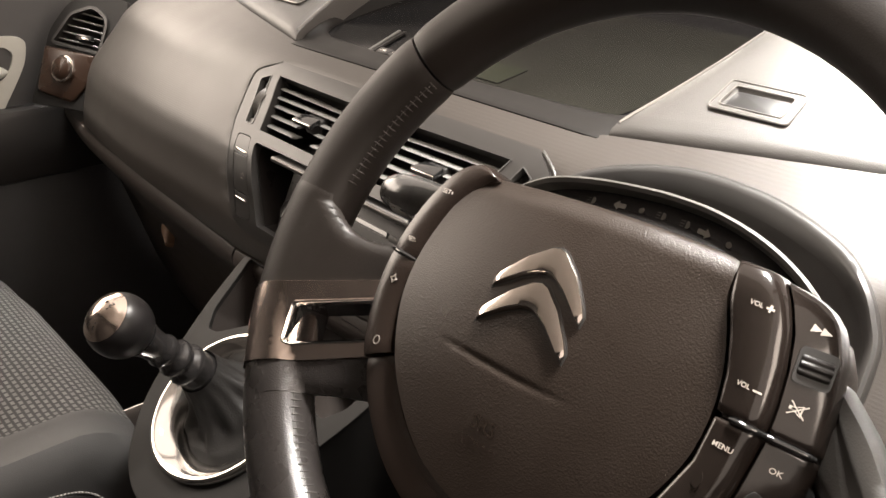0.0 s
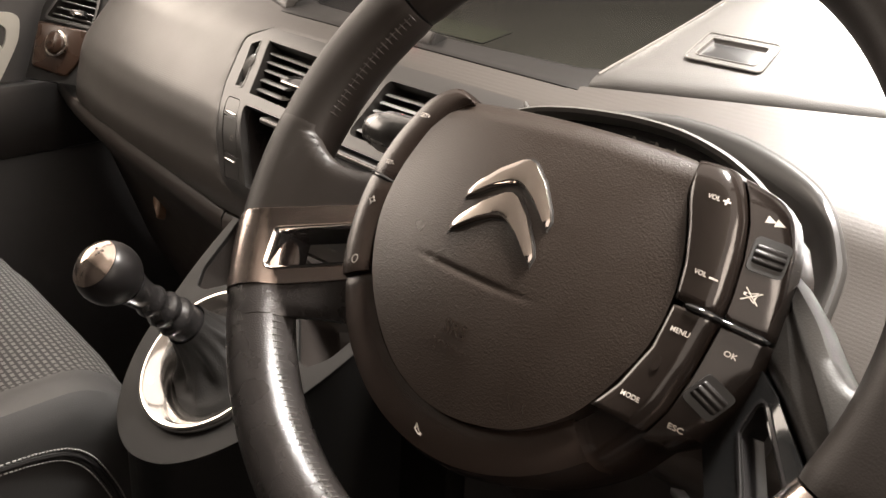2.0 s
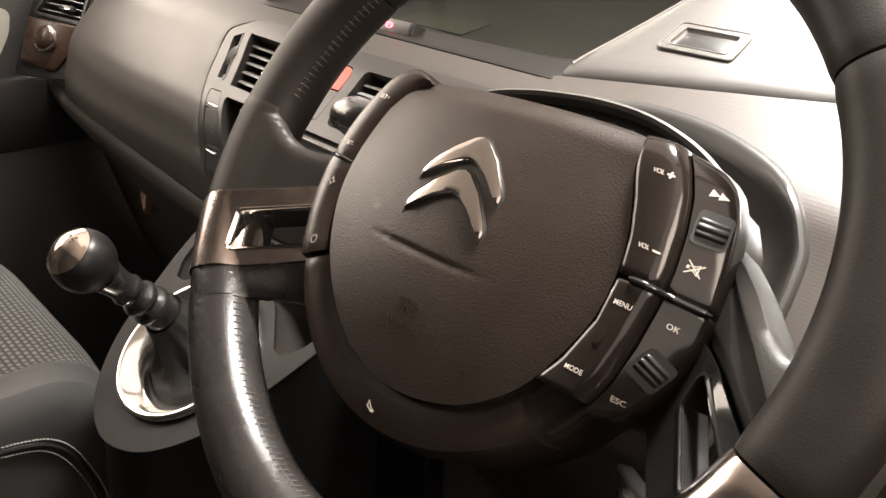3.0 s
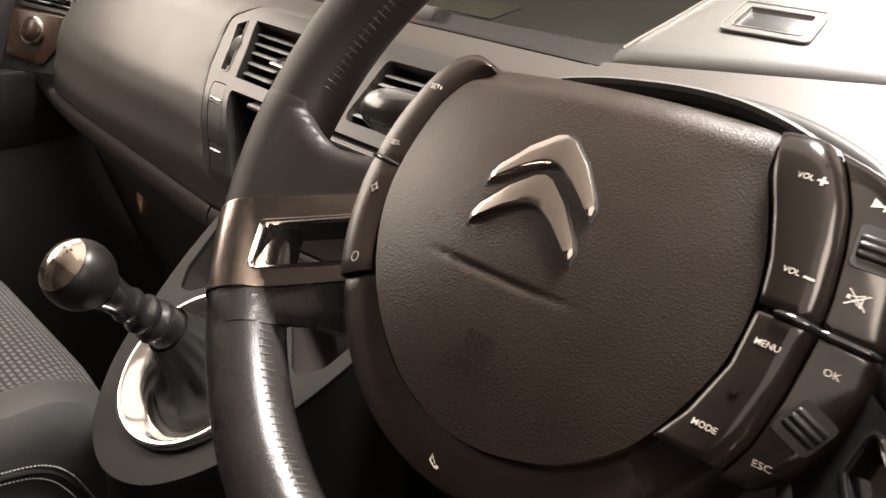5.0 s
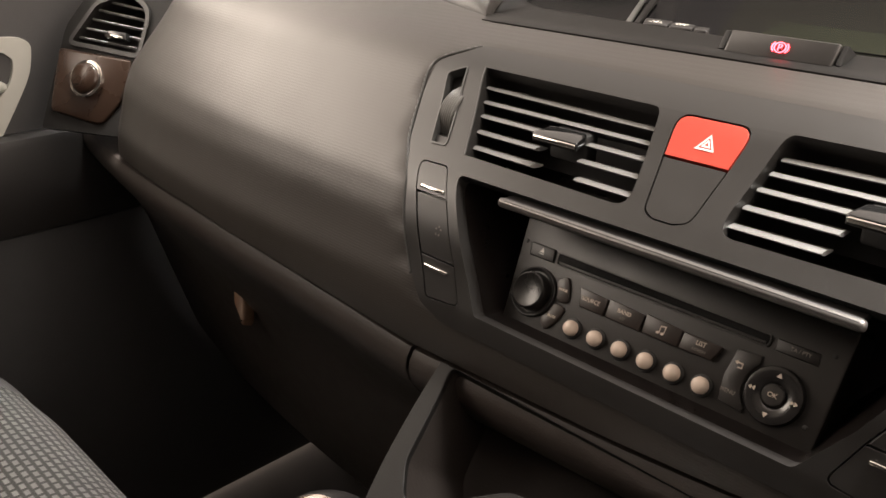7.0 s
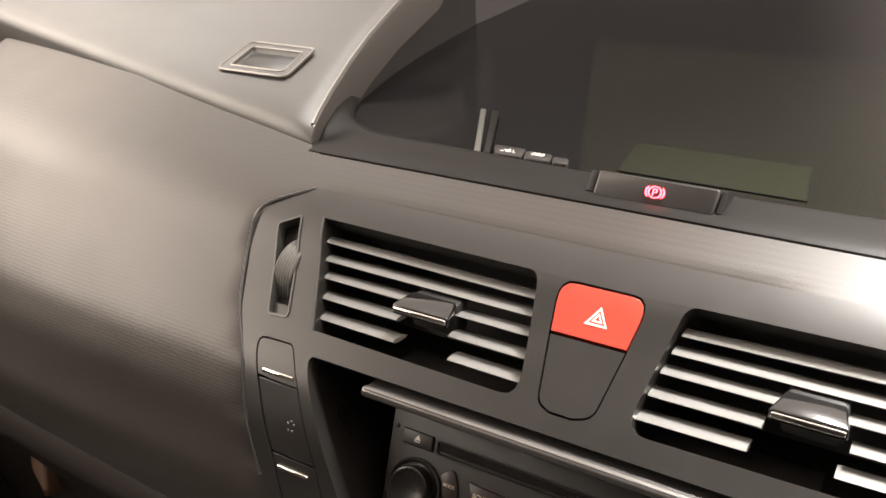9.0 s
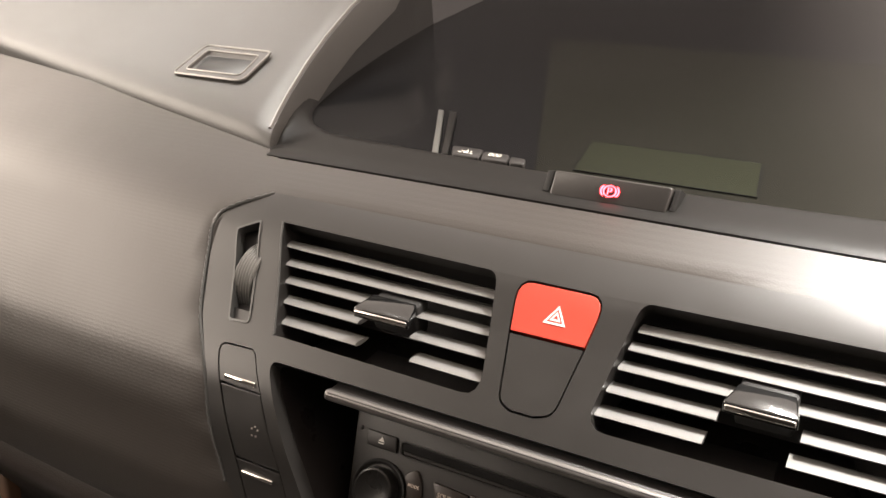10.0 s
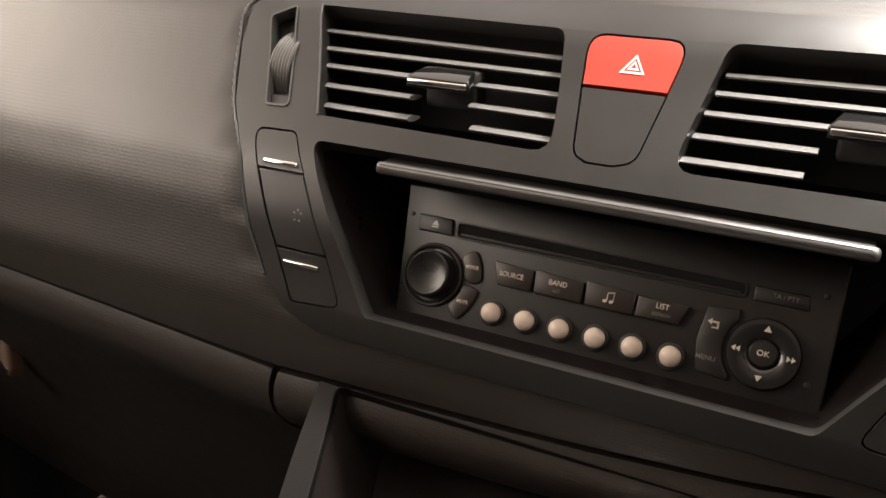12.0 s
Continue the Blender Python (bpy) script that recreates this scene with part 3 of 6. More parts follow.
# ---- centre fascia ----
fascia = thing("center_fascia", (0, -0.05, 0.7), "satin dark grey centre fascia with vents and radio bay", "fascia")
LV = rounded([(-0.157, 0.7605), (-0.0335, 0.7595), (-0.0235, 0.7175), (-0.1355, 0.7185)], [0.001, 0.006, 0.007, 0.001])
RV = LV * (-1, 1)
BAY = rounded([(-0.133, 0.7095), (0.133, 0.7095), (0.1085, 0.668), (0.0905, 0.6445), (-0.0905, 0.6445)], [0.003, 0.003, 0.02, 0.006, 0.003])
DIAL = rounded([(-0.1835, 0.7545), (-0.1705, 0.7595), (-0.1525, 0.7200), (-0.1655, 0.7195)], 0.002)
CUTS = np.arange(0.636, 0.77, 0.0045)
outline = rounded(OUT, [0.006, 0.008] + [0.012] * 14 + [0.008, 0.006])
HZ = rounded([(-0.0225, 0.7585), (0.0182, 0.7585), (0.0148, 0.7408), (0.010, 0.7185), (0.002, 0.7165), (-0.0085, 0.7165), (-0.0145, 0.7185), (-0.0195, 0.7408)], [0.006, 0.006, 0, 0.006, 0.004, 0.004, 0.006, 0])
STRIP_L = rounded([(-0.1655, 0.7105), (-0.1435, 0.7110), (-0.1330, 0.6978), (-0.1140, 0.6661), (-0.1035, 0.6455), (-0.1285, 0.6435), (-0.1395, 0.6635), (-0.1560, 0.6945)], [0.003, 0.005, 0.01, 0.02, 0.003, 0.003, 0.02, 0.01])
STRIP_R = STRIP_L * (-1, 1)
panel = under("panel", finish("panel", *plate_with_holes(outline, [LV, RV, BAY, DIAL, DIAL * (-1, 1), inset(HZ, -0.0006), inset(STRIP_L, -0.0006), inset(STRIP_R, -0.0006)], CUTS, lambda u, v, w: face(u, v, w + 0.0015), 0.009), FASCIA, angle=30), fascia)
bev = panel.modifiers.new("edge", "BEVEL")
bev.width, bev.segments, bev.limit_method, bev.angle_limit = 0.0009, 2, "ANGLE", radians(50)
# the thin moulding round the panel, on the dashboard skin
for s in (-1, 1):
    edge = [(s * x, z) for x, z in spline(HALF[:7], 14)]
    under("edge_bead", finish("edge_bead", *tube([face(x + s * 0.0022, z + 0.0003, 0.0004) for x, z in edge], [0.0013 if k % 2 else 0.0008 for k in range(len(edge))], 6), BEAD), fascia)


def band(poly, z0, z1):
    """The part of a 2D outline between two heights."""
    out, p = [], [tuple(q) for q in poly]
    for lo, keep in ((z0, 1), (z1, -1)):
        out, n = [], len(p)
        for i in range(n):
            a, b = p[i], p[(i + 1) % n]
            ina, inb = keep * (a[1] - lo) >= 0, keep * (b[1] - lo) >= 0
            if ina:
                out.append(a)
            if ina != inb:
                t = (lo - a[1]) / (b[1] - a[1])
                out.append((a[0] + t * (b[0] - a[0]), lo))
        p = out
    return np.array(p)


def curved(poly, w, depth, mat, name):
    """A key that follows the face, from a 2D outline."""
    return finish(name, *plate_with_holes(poly, [], CUTS, lambda u, v, d: face(u, v, d + w), depth), mat, angle=30)


hazard = under("hazard_button", curved(inset(band(HZ, 0.7410, 0.77), 0.0002), 0.0016, 0.006, RED, "hazard_button"), fascia, "red hazard warning button with a white triangle")
blank = under("blank_button", curved(inset(band(HZ, 0.70, 0.7404), 0.0002), 0.0012, 0.006, FASCIA, "blank_button"), fascia)
for b in (hazard, blank):
    m = b.modifiers.new("edge", "BEVEL")
    m.width, m.segments, m.limit_method, m.angle_limit = 0.0008, 2, "ANGLE", radians(50)
tri = np.array([(-0.0062, 0.7462), (0.0042, 0.7462), (-0.0008, 0.7528)])
under("triangle", finish("triangle", *plate_with_holes(tri, [inset(tri, 0.0007)], (), lambda u, v, d: face(u, v, d + 0.0019), 0.0005), WHITE), hazard)
tri = inset(tri, 0.0013)
under("triangle", finish("triangle", *plate_with_holes(tri, [inset(tri, 0.0006)], (), lambda u, v, d: face(u, v, d + 0.0019), 0.0005), WHITE), hazard)

for s, poly in ((1, STRIP_L), (-1, STRIP_R)):
    strip = under("button_strip", curved(inset(poly, -0.0004), -0.003, 0.003, BLACK, "button_strip"), fascia, "strip of three dark keys with chrome bars")
    for z0, z1, name in ((0.6968, 0.72, "key"), (0.6655, 0.6960, "key"), (0.64, 0.6648, "key")):
        k = under(name, curved(inset(band(poly, z0, z1), 0.0001), 0.0012, 0.005, FASCIA, name), strip)
        m = k.modifiers.new("edge", "BEVEL")
        m.width, m.segments, m.limit_method, m.angle_limit = 0.0006, 2, "ANGLE", radians(50)
    for x0, x1, z in ((-0.1550, -0.1362, 0.6992), (-0.1353, -0.1164, 0.6596)):
        bar = rounded([(s * x0, z - 0.0010), (s * x1, z - 0.0010), (s * x1, z + 0.0010), (s * x0, z + 0.0010)], 0.0005, 2)
        under("chrome_bar", finish("chrome_bar", *slab(bar, 0.002, lambda u, v, w: face(u, v, w + 0.0026), 0.0007), CHROME), strip, "thin chrome bar")
    for dx, dz in ((-0.0018, 0.001), (0.0, 0.0022), (0.0018, 0.001), (-0.0012, -0.002), (0.0012, -0.002)):
        o = [(s * (-0.131 + dx - 0.0005), 0.680 + dz - 0.0004), (s * (-0.131 + dx + 0.0005), 0.680 + dz - 0.0004), (s * (-0.131 + dx + 0.0005), 0.680 + dz + 0.0004), (s * (-0.131 + dx - 0.0005), 0.680 + dz + 0.0004)]
        under("mark", finish("mark", *slab(o, 0.0003, lambda u, v, w: face(u, v, w + 0.0015), 0.0001), FAINT), strip)

# vent dials in the sides
for s in (-1, 1):
    poly = DIAL * (-s, 1)
    fr = under("dial_frame", finish("dial_frame", *plate_with_holes(inset(poly, -0.0003), [inset(poly, 0.0006)], CUTS, lambda u, v, w: face(u, v, w + 0.0021), 0.006), BEAD), fascia)
    under("dial_well", finish("dial_well", *plate_with_holes(poly, [], CUTS, lambda u, v, w: face(u, v, w - 0.006), 0.002), BLACK), fr)
    rw = []
    c = face(s * 0.1672, 0.7392, -0.0172)
    ridges = [(q, 0.0204 - 3.2 * q * q + (0.00022 if k % 2 else -0.00022)) for k, q in enumerate(np.linspace(-0.0060, 0.0060, 15))]
    ridges = [(-0.0064, 0.0175)] + ridges + [(0.0064, 0.0175)]
    for a in np.linspace(0, 2 * math.pi, 56, endpoint=False):
        rw.append([(c[0] + q, c[1] - rr * math.cos(a) * 0.74 + rr * math.sin(a) * 0.67, c[2] + rr * math.cos(a) * 0.67 + rr * math.sin(a) * 0.74) for q, rr in ridges])
    dv, df = grid(rw, closed_v=True)
    wheel_dial = under("thumb_wheel", finish("thumb_wheel", dv, df, DIALM, angle=20), fr, "ribbed grey thumb wheel")
    blank_z = band(inset(poly, 0.001), 0.70, 0.7245)
    under("stop", finish("stop", *plate_with_holes(blank_z, [], (), lambda u, v, w: face(u, v, w - 0.001), 0.004), FASCIA), fr)
# thin bright moulding left of the slats
    under("vent_edge", finish("vent_edge", *tube([face(s * (0.157 - 0.0215 * t), 0.7605 - 0.042 * t, 0.002) for t in np.linspace(0, 1, 9)], 0.0006, 6), BEAD), fascia)

# air vents
def air_vent(s):
    ob = thing("air_vent", face(s * 0.09, 0.739, -0.03), "black air vent with five slats and a chrome-tipped tab", "air vent", "centre air vents")
    poly = LV * (-s, 1)
    well = []
    for q, w in ((inset(poly, -0.001), -0.006), (inset(poly, -0.001), -0.045)):
        well.append([face(u, v, w) for u, v in q])
    wv, wf = grid(well, closed_u=True)
    n = len(poly)
    wf.append(tuple(n + i for i in range(n)))
    under("housing", finish("housing", wv, wf, BLACK), ob)
    for k, (zl, zr) in enumerate(((0.7527, 0.7510), (0.7454, 0.7448), (0.7387, 0.7381), (0.7312, 0.7306), (0.7237, 0.7228))):
        xl, xr = -0.1555 + 0.0031 * k, -0.0335 + 0.0021 * k
        pts = [(xl, zl)]
        if k in (3, 4):
            cut = (-0.097 + 0.003 * (k - 3), -0.068 + 0.004 * (k - 3)) if s < 0 else (-0.103 + 0.003 * (k - 3), -0.072 + 0.003 * (k - 3))
        else:
            cut = None
        spans = [(0.0, 1.0)] if cut is None else [(0.0, (cut[0] - xl) / (xr - xl)), ((cut[1] - xl) / (xr - xl), 1.0)]
        pieces = []
        for a, b in spans:
            rws = []
            for t in np.linspace(a, b, 9):
                x, z = xl + t * (xr - xl), zl + t * (zr - zl)
                c = face(x if s < 0 else -x, z, -0.004)
                prof = []
                for j in range(10):
                    q = 2 * math.pi * j / 10
                    prof.append((c[0], c[1] + 0.0062 * (1 - math.cos(q)), c[2] + 0.0016 * math.sin(q) * (0.5 + 0.5 * (1 + math.cos(q)) / 2) * 1.05 - 0.0008 * (1 - math.cos(q))))
                rws.append(prof)
            under("slat", finish("slat", *grid(rws, closed_u=True, caps=True), SLAT), ob)
    # the tab that turns the slats
    if s < 0:
        x0, x1, z0 = -0.0965, -0.0655, 0.7405
    else:
        x0, x1, z0 = 0.0735, 0.1020, 0.7410
    y0 = face(0, z0, 0)[1]
    lay = lambda u, v, w: (u, y0 - 0.0015 - 0.97 * v, z0 + 0.0006 + w - 0.18 * v)
    o = rounded([(x0 + 0.004, -0.004), (x1 - 0.003, -0.004), (x1, 0.0095), (x0, 0.0095)], 0.0015)
    tab = under("tab", finish("tab", *slab(o, 0.0046, lay, 0.0010), GLOSS), ob)
    o = rounded([(x0 + 0.0012, -0.0044), (x1 - 0.0012, -0.0044), (x1 - 0.0012, -0.0018), (x0 + 0.0012, -0.0018)], 0.0008)
    under("chrome_tip", finish("chrome_tip", *slab(o, 0.002, lambda u, v, w: (u, y0 - 0.0111 - w + 0.1 * v, z0 - 0.0002 + v), 0.0006), CHROME), tab, "chrome tip")
    under("link", finish("link", *box(x0 + 0.004, x1 - 0.002, y0 + 0.001, y0 + 0.012, 0.7235, z0, 0.002), PIT), tab)


air_vent(-1)
air_vent(1)

# ---- radio bay ----
RN, RV3 = Vector((0, -1, 0.6)).normalized(), Vector((0, 0.6, 1)).normalized()
RP = Vector((0, -0.030, 0.668))


def on_radio(u, v, w=0.0):
    return tuple(RP + Vector((1, 0, 0)) * u + RV3 * v + RN * w)


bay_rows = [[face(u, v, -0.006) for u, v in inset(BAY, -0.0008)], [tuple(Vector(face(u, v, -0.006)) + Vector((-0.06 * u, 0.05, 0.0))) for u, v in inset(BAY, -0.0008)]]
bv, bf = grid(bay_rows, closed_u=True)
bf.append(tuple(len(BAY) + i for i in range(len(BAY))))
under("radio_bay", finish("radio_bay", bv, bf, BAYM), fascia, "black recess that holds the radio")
flap = thing("bay_flap_bar", (0, -0.04, 0.705), "satin metal-look bar along the radio bay flap", "trim bar")
o = rounded([(-0.0978, -0.0028), (0.0984, -0.0028), (0.0984, 0.0026), (-0.0978, 0.0026)], 0.0024)
under("bar", finish("bar", *slab(o, 0.004, lambda u, v, w: (u, -0.0405 - w * 0.9 + v * 0.3 + 0.0, 0.7050 + v * 0.95 + w * 0.3), 0.0022), BARM), flap)
under("flap", finish("flap", *box(-0.096, 0.0965, -0.040, 0.005, 0.7035, 0.7065, 0.0008), BLACK), flap)


# ---- radio ----
radio = thing("radio", tuple(RP), "black car radio head unit with pearl preset buttons in the bay", "radio")


def rad(name, poly, w, depth, mat, parent=radio, bevel=0.0006, crown=0.0, label=""):
    return under(name, finish(name, *slab(poly, depth, lambda u, v, d: on_radio(u, v, d + w), bevel, crown=crown), mat), parent, label)


def mark(poly, w, parent, name="mark", mat=None):
    return under(name, finish(name, *slab(poly, 0.0003, lambda u, v, d: on_radio(u, v, d + w), 0.0001), mat or WHITE), parent)


rad("faceplate", rounded([(-0.0935, 0.0265), (0.0915, 0.0265), (0.0905, -0.034), (-0.0845, -0.034)], 0.0015), 0.0, 0.03, RADIO)
for u, v in ((-0.0884, 0.0132), (-0.0853, -0.0177), (0.0851, 0.0130), (0.0846, -0.0205)):
    rad("screw_hole", [(u + 0.0014 * math.cos(a), v + 0.0014 * math.sin(a)) for a in np.linspace(0, 6.28, 12, endpoint=False)], 0.0003, 0.001, PIT)
ej = rad("eject_button", rounded([(-0.0846, 0.0139), (-0.0678, 0.0139), (-0.0664, 0.0066), (-0.0832, 0.0066)], 0.0008), 0.0012, 0.002, RADIO)
mark([(-0.0772, 0.0098), (-0.0738, 0.0098), (-0.0755, 0.0124)], 0.0014, ej)
mark([(-0.0772, 0.0088), (-0.0738, 0.0088), (-0.0738, 0.0093), (-0.0772, 0.0093)], 0.0014, ej)
so = rounded([(-0.0660, 0.0136), (0.0575, 0.0124), (0.0580, 0.0062), (-0.0645, 0.0062)], 0.0025)
sl = under("disc_slot", finish("disc_slot", *plate_with_holes(so, [inset(so, 0.0008)], (), lambda u, v, w: on_radio(u, v, w + 0.0010), 0.0014), RADIO), radio, "disc slot with a glossy mouth")
rad("slot_mouth", inset(so, 0.0007), 0.0004, 0.0008, GLOSS, sl, 0.0001)
rad("slot_lip", [(-0.0625, 0.0074), (0.0560, 0.0072), (0.0556, 0.0084), (-0.0630, 0.0088)], 0.0009, 0.0006, RADIO, sl, 0.0002)
under("knob_ring", finish("knob_ring", *lathe([(0.0142, -0.0004), (0.0142, 0.0010), (0.0137, 0.0015), (0.0129, 0.0013), (0.0124, 0.0004), (0.0106, -0.0004)], lambda u, v, w: on_radio(-0.0715 + u, -0.0118 + v, w)), PIT), radio, "dark ring round the volume knob")
kn = under("volume_knob", finish("volume_knob", *lathe([(0.0106, -0.001), (0.0104, 0.0052), (0.0100, 0.0062), (0.0092, 0.0066), (0.0082, 0.0062), (0.0050, 0.0055), (0.0005, 0.0053)], lambda u, v, w: on_radio(-0.0715 + u, -0.0118 + v, w)), KNOB), radio)
c0 = np.array((-0.0715, -0.0118))
arc = lambda r, a: tuple(c0 + r * np.array((math.cos(a), math.sin(a))))
for a0, a1, word in ((0.62, 0.10, "MODE"), (-0.16, -0.76, "MUTE")):
    o = [arc(0.0152, a) for a in np.linspace(a0, a1, 7)] + [arc(0.0192 - 0.0040 * math.cos(q), a1 - 0.10 * math.sin(q)) for q in np.linspace(0.4, 2.7, 5)] + [arc(0.0232, a) for a in np.linspace(a1, a0, 7)] + [arc(0.0192 + 0.0040 * math.cos(q), a0 + 0.10 * math.sin(q)) for q in np.linspace(0.4, 2.7, 5)]
    b = rad("side_button", o, 0.0012, 0.002, RADIO2)
    m = arc(0.0193, (a0 + a1) / 2)
    under("word", letters(word, 0.0021, lambda u, v, w: on_radio(m[0] + u, m[1] + v, 0.0015), PRINT), b)
for x0, x1, word, sub in ((-0.0440, -0.0257, "SOURCE", ""), (-0.0250, -0.0037, "BAND", "AST"), (-0.0030, 0.0179, "", ""), (0.0186, 0.0390, "LIST", "REFRESH")):
    o = [(x0, 0.0002), (x1, -0.0012), (x1, -0.0098), (x0 + 0.001, -0.0098)] if x0 > -0.04 else [(x0, 0.0002), (x1, -0.0008), (x1, -0.0098), (x0 + 0.0035, -0.0098)]
    if x1 > 0.03:
        o = [(x0, -0.0012), (x1, -0.0016), (x1 - 0.003, -0.0095), (x0, -0.0098)]
    b = rad("function_button", rounded(o, 0.0006), 0.0022, 0.003, RADIO2)
    m = (x0 + x1) / 2
    if word:
        under("word", letters(word, 0.0031, lambda u, v, w: on_radio(m + u, (-0.0048 if not sub else -0.0040) + v, 0.0025), PRINT, 0.95), b)
    else:
        for du in (-0.0012, 0.0014):
            mark([(m + du + 0.0009 * math.cos(a) - 0.0003, -0.0066 + 0.0007 * math.sin(a)) for a in np.linspace(0, 6.28, 10, endpoint=False)], 0.0025, b, mat=PRINT)
            mark([(m + du + 0.0003, -0.0066), (m + du + 0.0007, -0.0066), (m + du + 0.0007, -0.0028), (m + du + 0.0003, -0.0030)], 0.0025, b, mat=PRINT)
        mark([(m - 0.0009, -0.0036), (m + 0.0021, -0.0030), (m + 0.0021, -0.0024), (m - 0.0009, -0.0030)], 0.0025, b, mat=PRINT)
    if sub:
        under("word", letters(sub, 0.0019, lambda u, v, w: on_radio(m + u, -0.0073 + v, 0.0025), FAINT), b)
for k in range(6):
    u0 = -0.0402 + 0.01515 * k
    rad("button_collar", [(u0 + 0.0056 * math.cos(a), -0.0220 + 0.0056 * math.sin(a)) for a in np.linspace(0, 6.28, 20, endpoint=False)], 0.0010, 0.002, PIT)
    b = under("preset_button", finish("preset_button", *lathe([(0.0042, 0.0), (0.0042, 0.0022), (0.0039, 0.0034), (0.0030, 0.0044), (0.0016, 0.0050), (0.0003, 0.0052)], lambda u, v, w: on_radio(u0 + u, -0.0220 + v, w), 20), PEARL), radio, "domed pearl white preset button")
o = [(0.0452, 0.0004), (0.0570, 0.0016)] + [(0.0680 + 0.0148 * math.cos(a), -0.0130 + 0.0148 * math.sin(a)) for a in np.linspace(2.35, 3.95, 9)] + [(0.0570, -0.0260), (0.0452, -0.0246), (0.0434, -0.013)]
b = rad("menu_button", o, 0.0012, 0.002, RADIO)
under("word", letters("MENU", 0.0027, lambda u, v, w: on_radio(0.0482 + u, -0.0192 + v, 0.0015), FAINT), b)
mark([(0.0462, -0.0052), (0.0478, -0.0040), (0.0478, -0.0048), (0.0505, -0.0048), (0.0505, -0.0076), (0.0480, -0.0076), (0.0480, -0.0071), (0.0499, -0.0071), (0.0499, -0.0056), (0.0478, -0.0056), (0.0478, -0.0064)], 0.0015, b, mat=PRINT)
pad_ring = under("cursor_ring", finish("cursor_ring", *lathe([(0.0136, 0.0), (0.0136, 0.0016), (0.0128, 0.0030), (0.0108, 0.0034), (0.0070, 0.0026), (0.0056, 0.0018), (0.0054, 0.0)], lambda u, v, w: on_radio(0.0680 + u, -0.0130 + v, w)), GLOSS2), radio, "glossy cursor ring with arrows")
ok = under("ok_button", finish("ok_button", *lathe([(0.0052, 0.0), (0.0052, 0.0026), (0.0046, 0.0032), (0.0003, 0.0034)], lambda u, v, w: on_radio(0.0680 + u, -0.0130 + v, w), 24), RADIO), radio)
under("word", letters("OK", 0.0031, lambda u, v, w: on_radio(0.0680 + u, -0.0130 + v, 0.0037), PRINT), ok)
for dx, dy in ((0, 0.0092), (0, -0.0092)):
    sgn = 1 if dy > 0 else -1
    mark([(0.0680 - 0.0014, -0.0130 + dy - sgn * 0.0010), (0.0680 + 0.0014, -0.0130 + dy - sgn * 0.0010), (0.0680, -0.0130 + dy + sgn * 0.0014)][:: sgn], 0.0037, pad_ring, mat=PRINT)
for sgn in (-1, 1):
    for q in (0.0082, 0.0099):
        mark([(0.0680 + sgn * q, -0.0142), (0.0680 + sgn * (q + 0.0016), -0.0130), (0.0680 + sgn * q, -0.0118)][:: sgn], 0.0037, pad_ring, mat=PRINT)
b = rad("ta_button", rounded([(0.0600, 0.0118), (0.0796, 0.0118), (0.0804, 0.0060), (0.0604, 0.0060)], 0.0006), 0.0006, 0.001, RADIO)
under("word", letters("TA / PTY", 0.0025, lambda u, v, w: on_radio(0.0716 + u, 0.0092 + v, 0.0009), FAINT), b)


# ---- the steering wheel ----
WC = Vector((0.371, -0.1812, 0.7921))
WU, WV, WN = Vector((0.99908, 0.04295, 0.0)), Vector((-0.02493, 0.57981, 0.81437)), Vector((0.03498, -0.81362, 0.58035))


def on_wheel(u, v, w=0.0):
    return tuple(WC + WU * u + WV * v + WN * w)


wheel = thing("steering_wheel", tuple(WC), "black leather steering wheel with chrome spoke inserts and fixed hub", "steering wheel")
RIM, RR, RD = 0.1668, 0.0186, 0.0170
RIM_U, RIM_V = -0.0102, -0.0011


def on_rim(u, v, w):
    """A place by the rim's own centre; the rim lies deeper than the hub."""
    return on_wheel(RIM_U + u, RIM_V + v, w - 0.0105 + 0.0130 * (RIM_U + u) + 0.0122 * (RIM_V + v))



def rim_piece(name, a0, a1, mat, label="", swell=0.0):
    n = max(4, int(abs(a1 - a0) / 1.2))
    rows = []
    for k, a in enumerate(np.linspace(a0, a1, n + 1)):
        e = min(k, n - k)
        f = (0.955 if e == 0 else 0.985 if e == 1 else 1.0) + swell
        c, s = math.cos(radians(a)), math.sin(radians(a))
        ring = []
        for j in range(56):
            q = 2 * math.pi * j / 56
            x = math.copysign(abs(math.cos(q)) ** 0.85, math.cos(q))
            y = math.copysign(abs(math.sin(q)) ** 0.85, math.sin(q))
            r = RIM + RR * f * x
            ring.append(on_rim(r * c, r * s, RD * f * y))
        rows.append(ring)
    return under(name, finish(name, *grid(rows, closed_u=True, caps=True), mat, angle=60), wheel, label)


rim_piece("rim_top", 35.6, 144.4, LEATHER2, "smooth black leather top of the rim")
rim_piece("rim_side", 144.9, 196.3, LEATHER2)
rim_piece("rim_side", 35.1, -16.0, LEATHER2)
rim_piece("rim_chrome", 195.2, 209.6, CHROME_DARK, "polished metal band round the rim", 0.012)
rim_piece("rim_chrome", -16.4, -27.8, CHROME_DARK, "polished metal band round the rim", 0.012)
rim_piece("rim_bottom", 210.0, 331.8, LEATHER, "grained black leather lower rim")


# seams that are stitched along the inside of the rim
def rim_w(r):
    """Height of the rim's front at a radius."""
    q = math.acos(min(1.0, max(0.0, (RIM - r) / RR)) ** (1 / 0.85))
    return RD * math.sin(q) ** 0.85


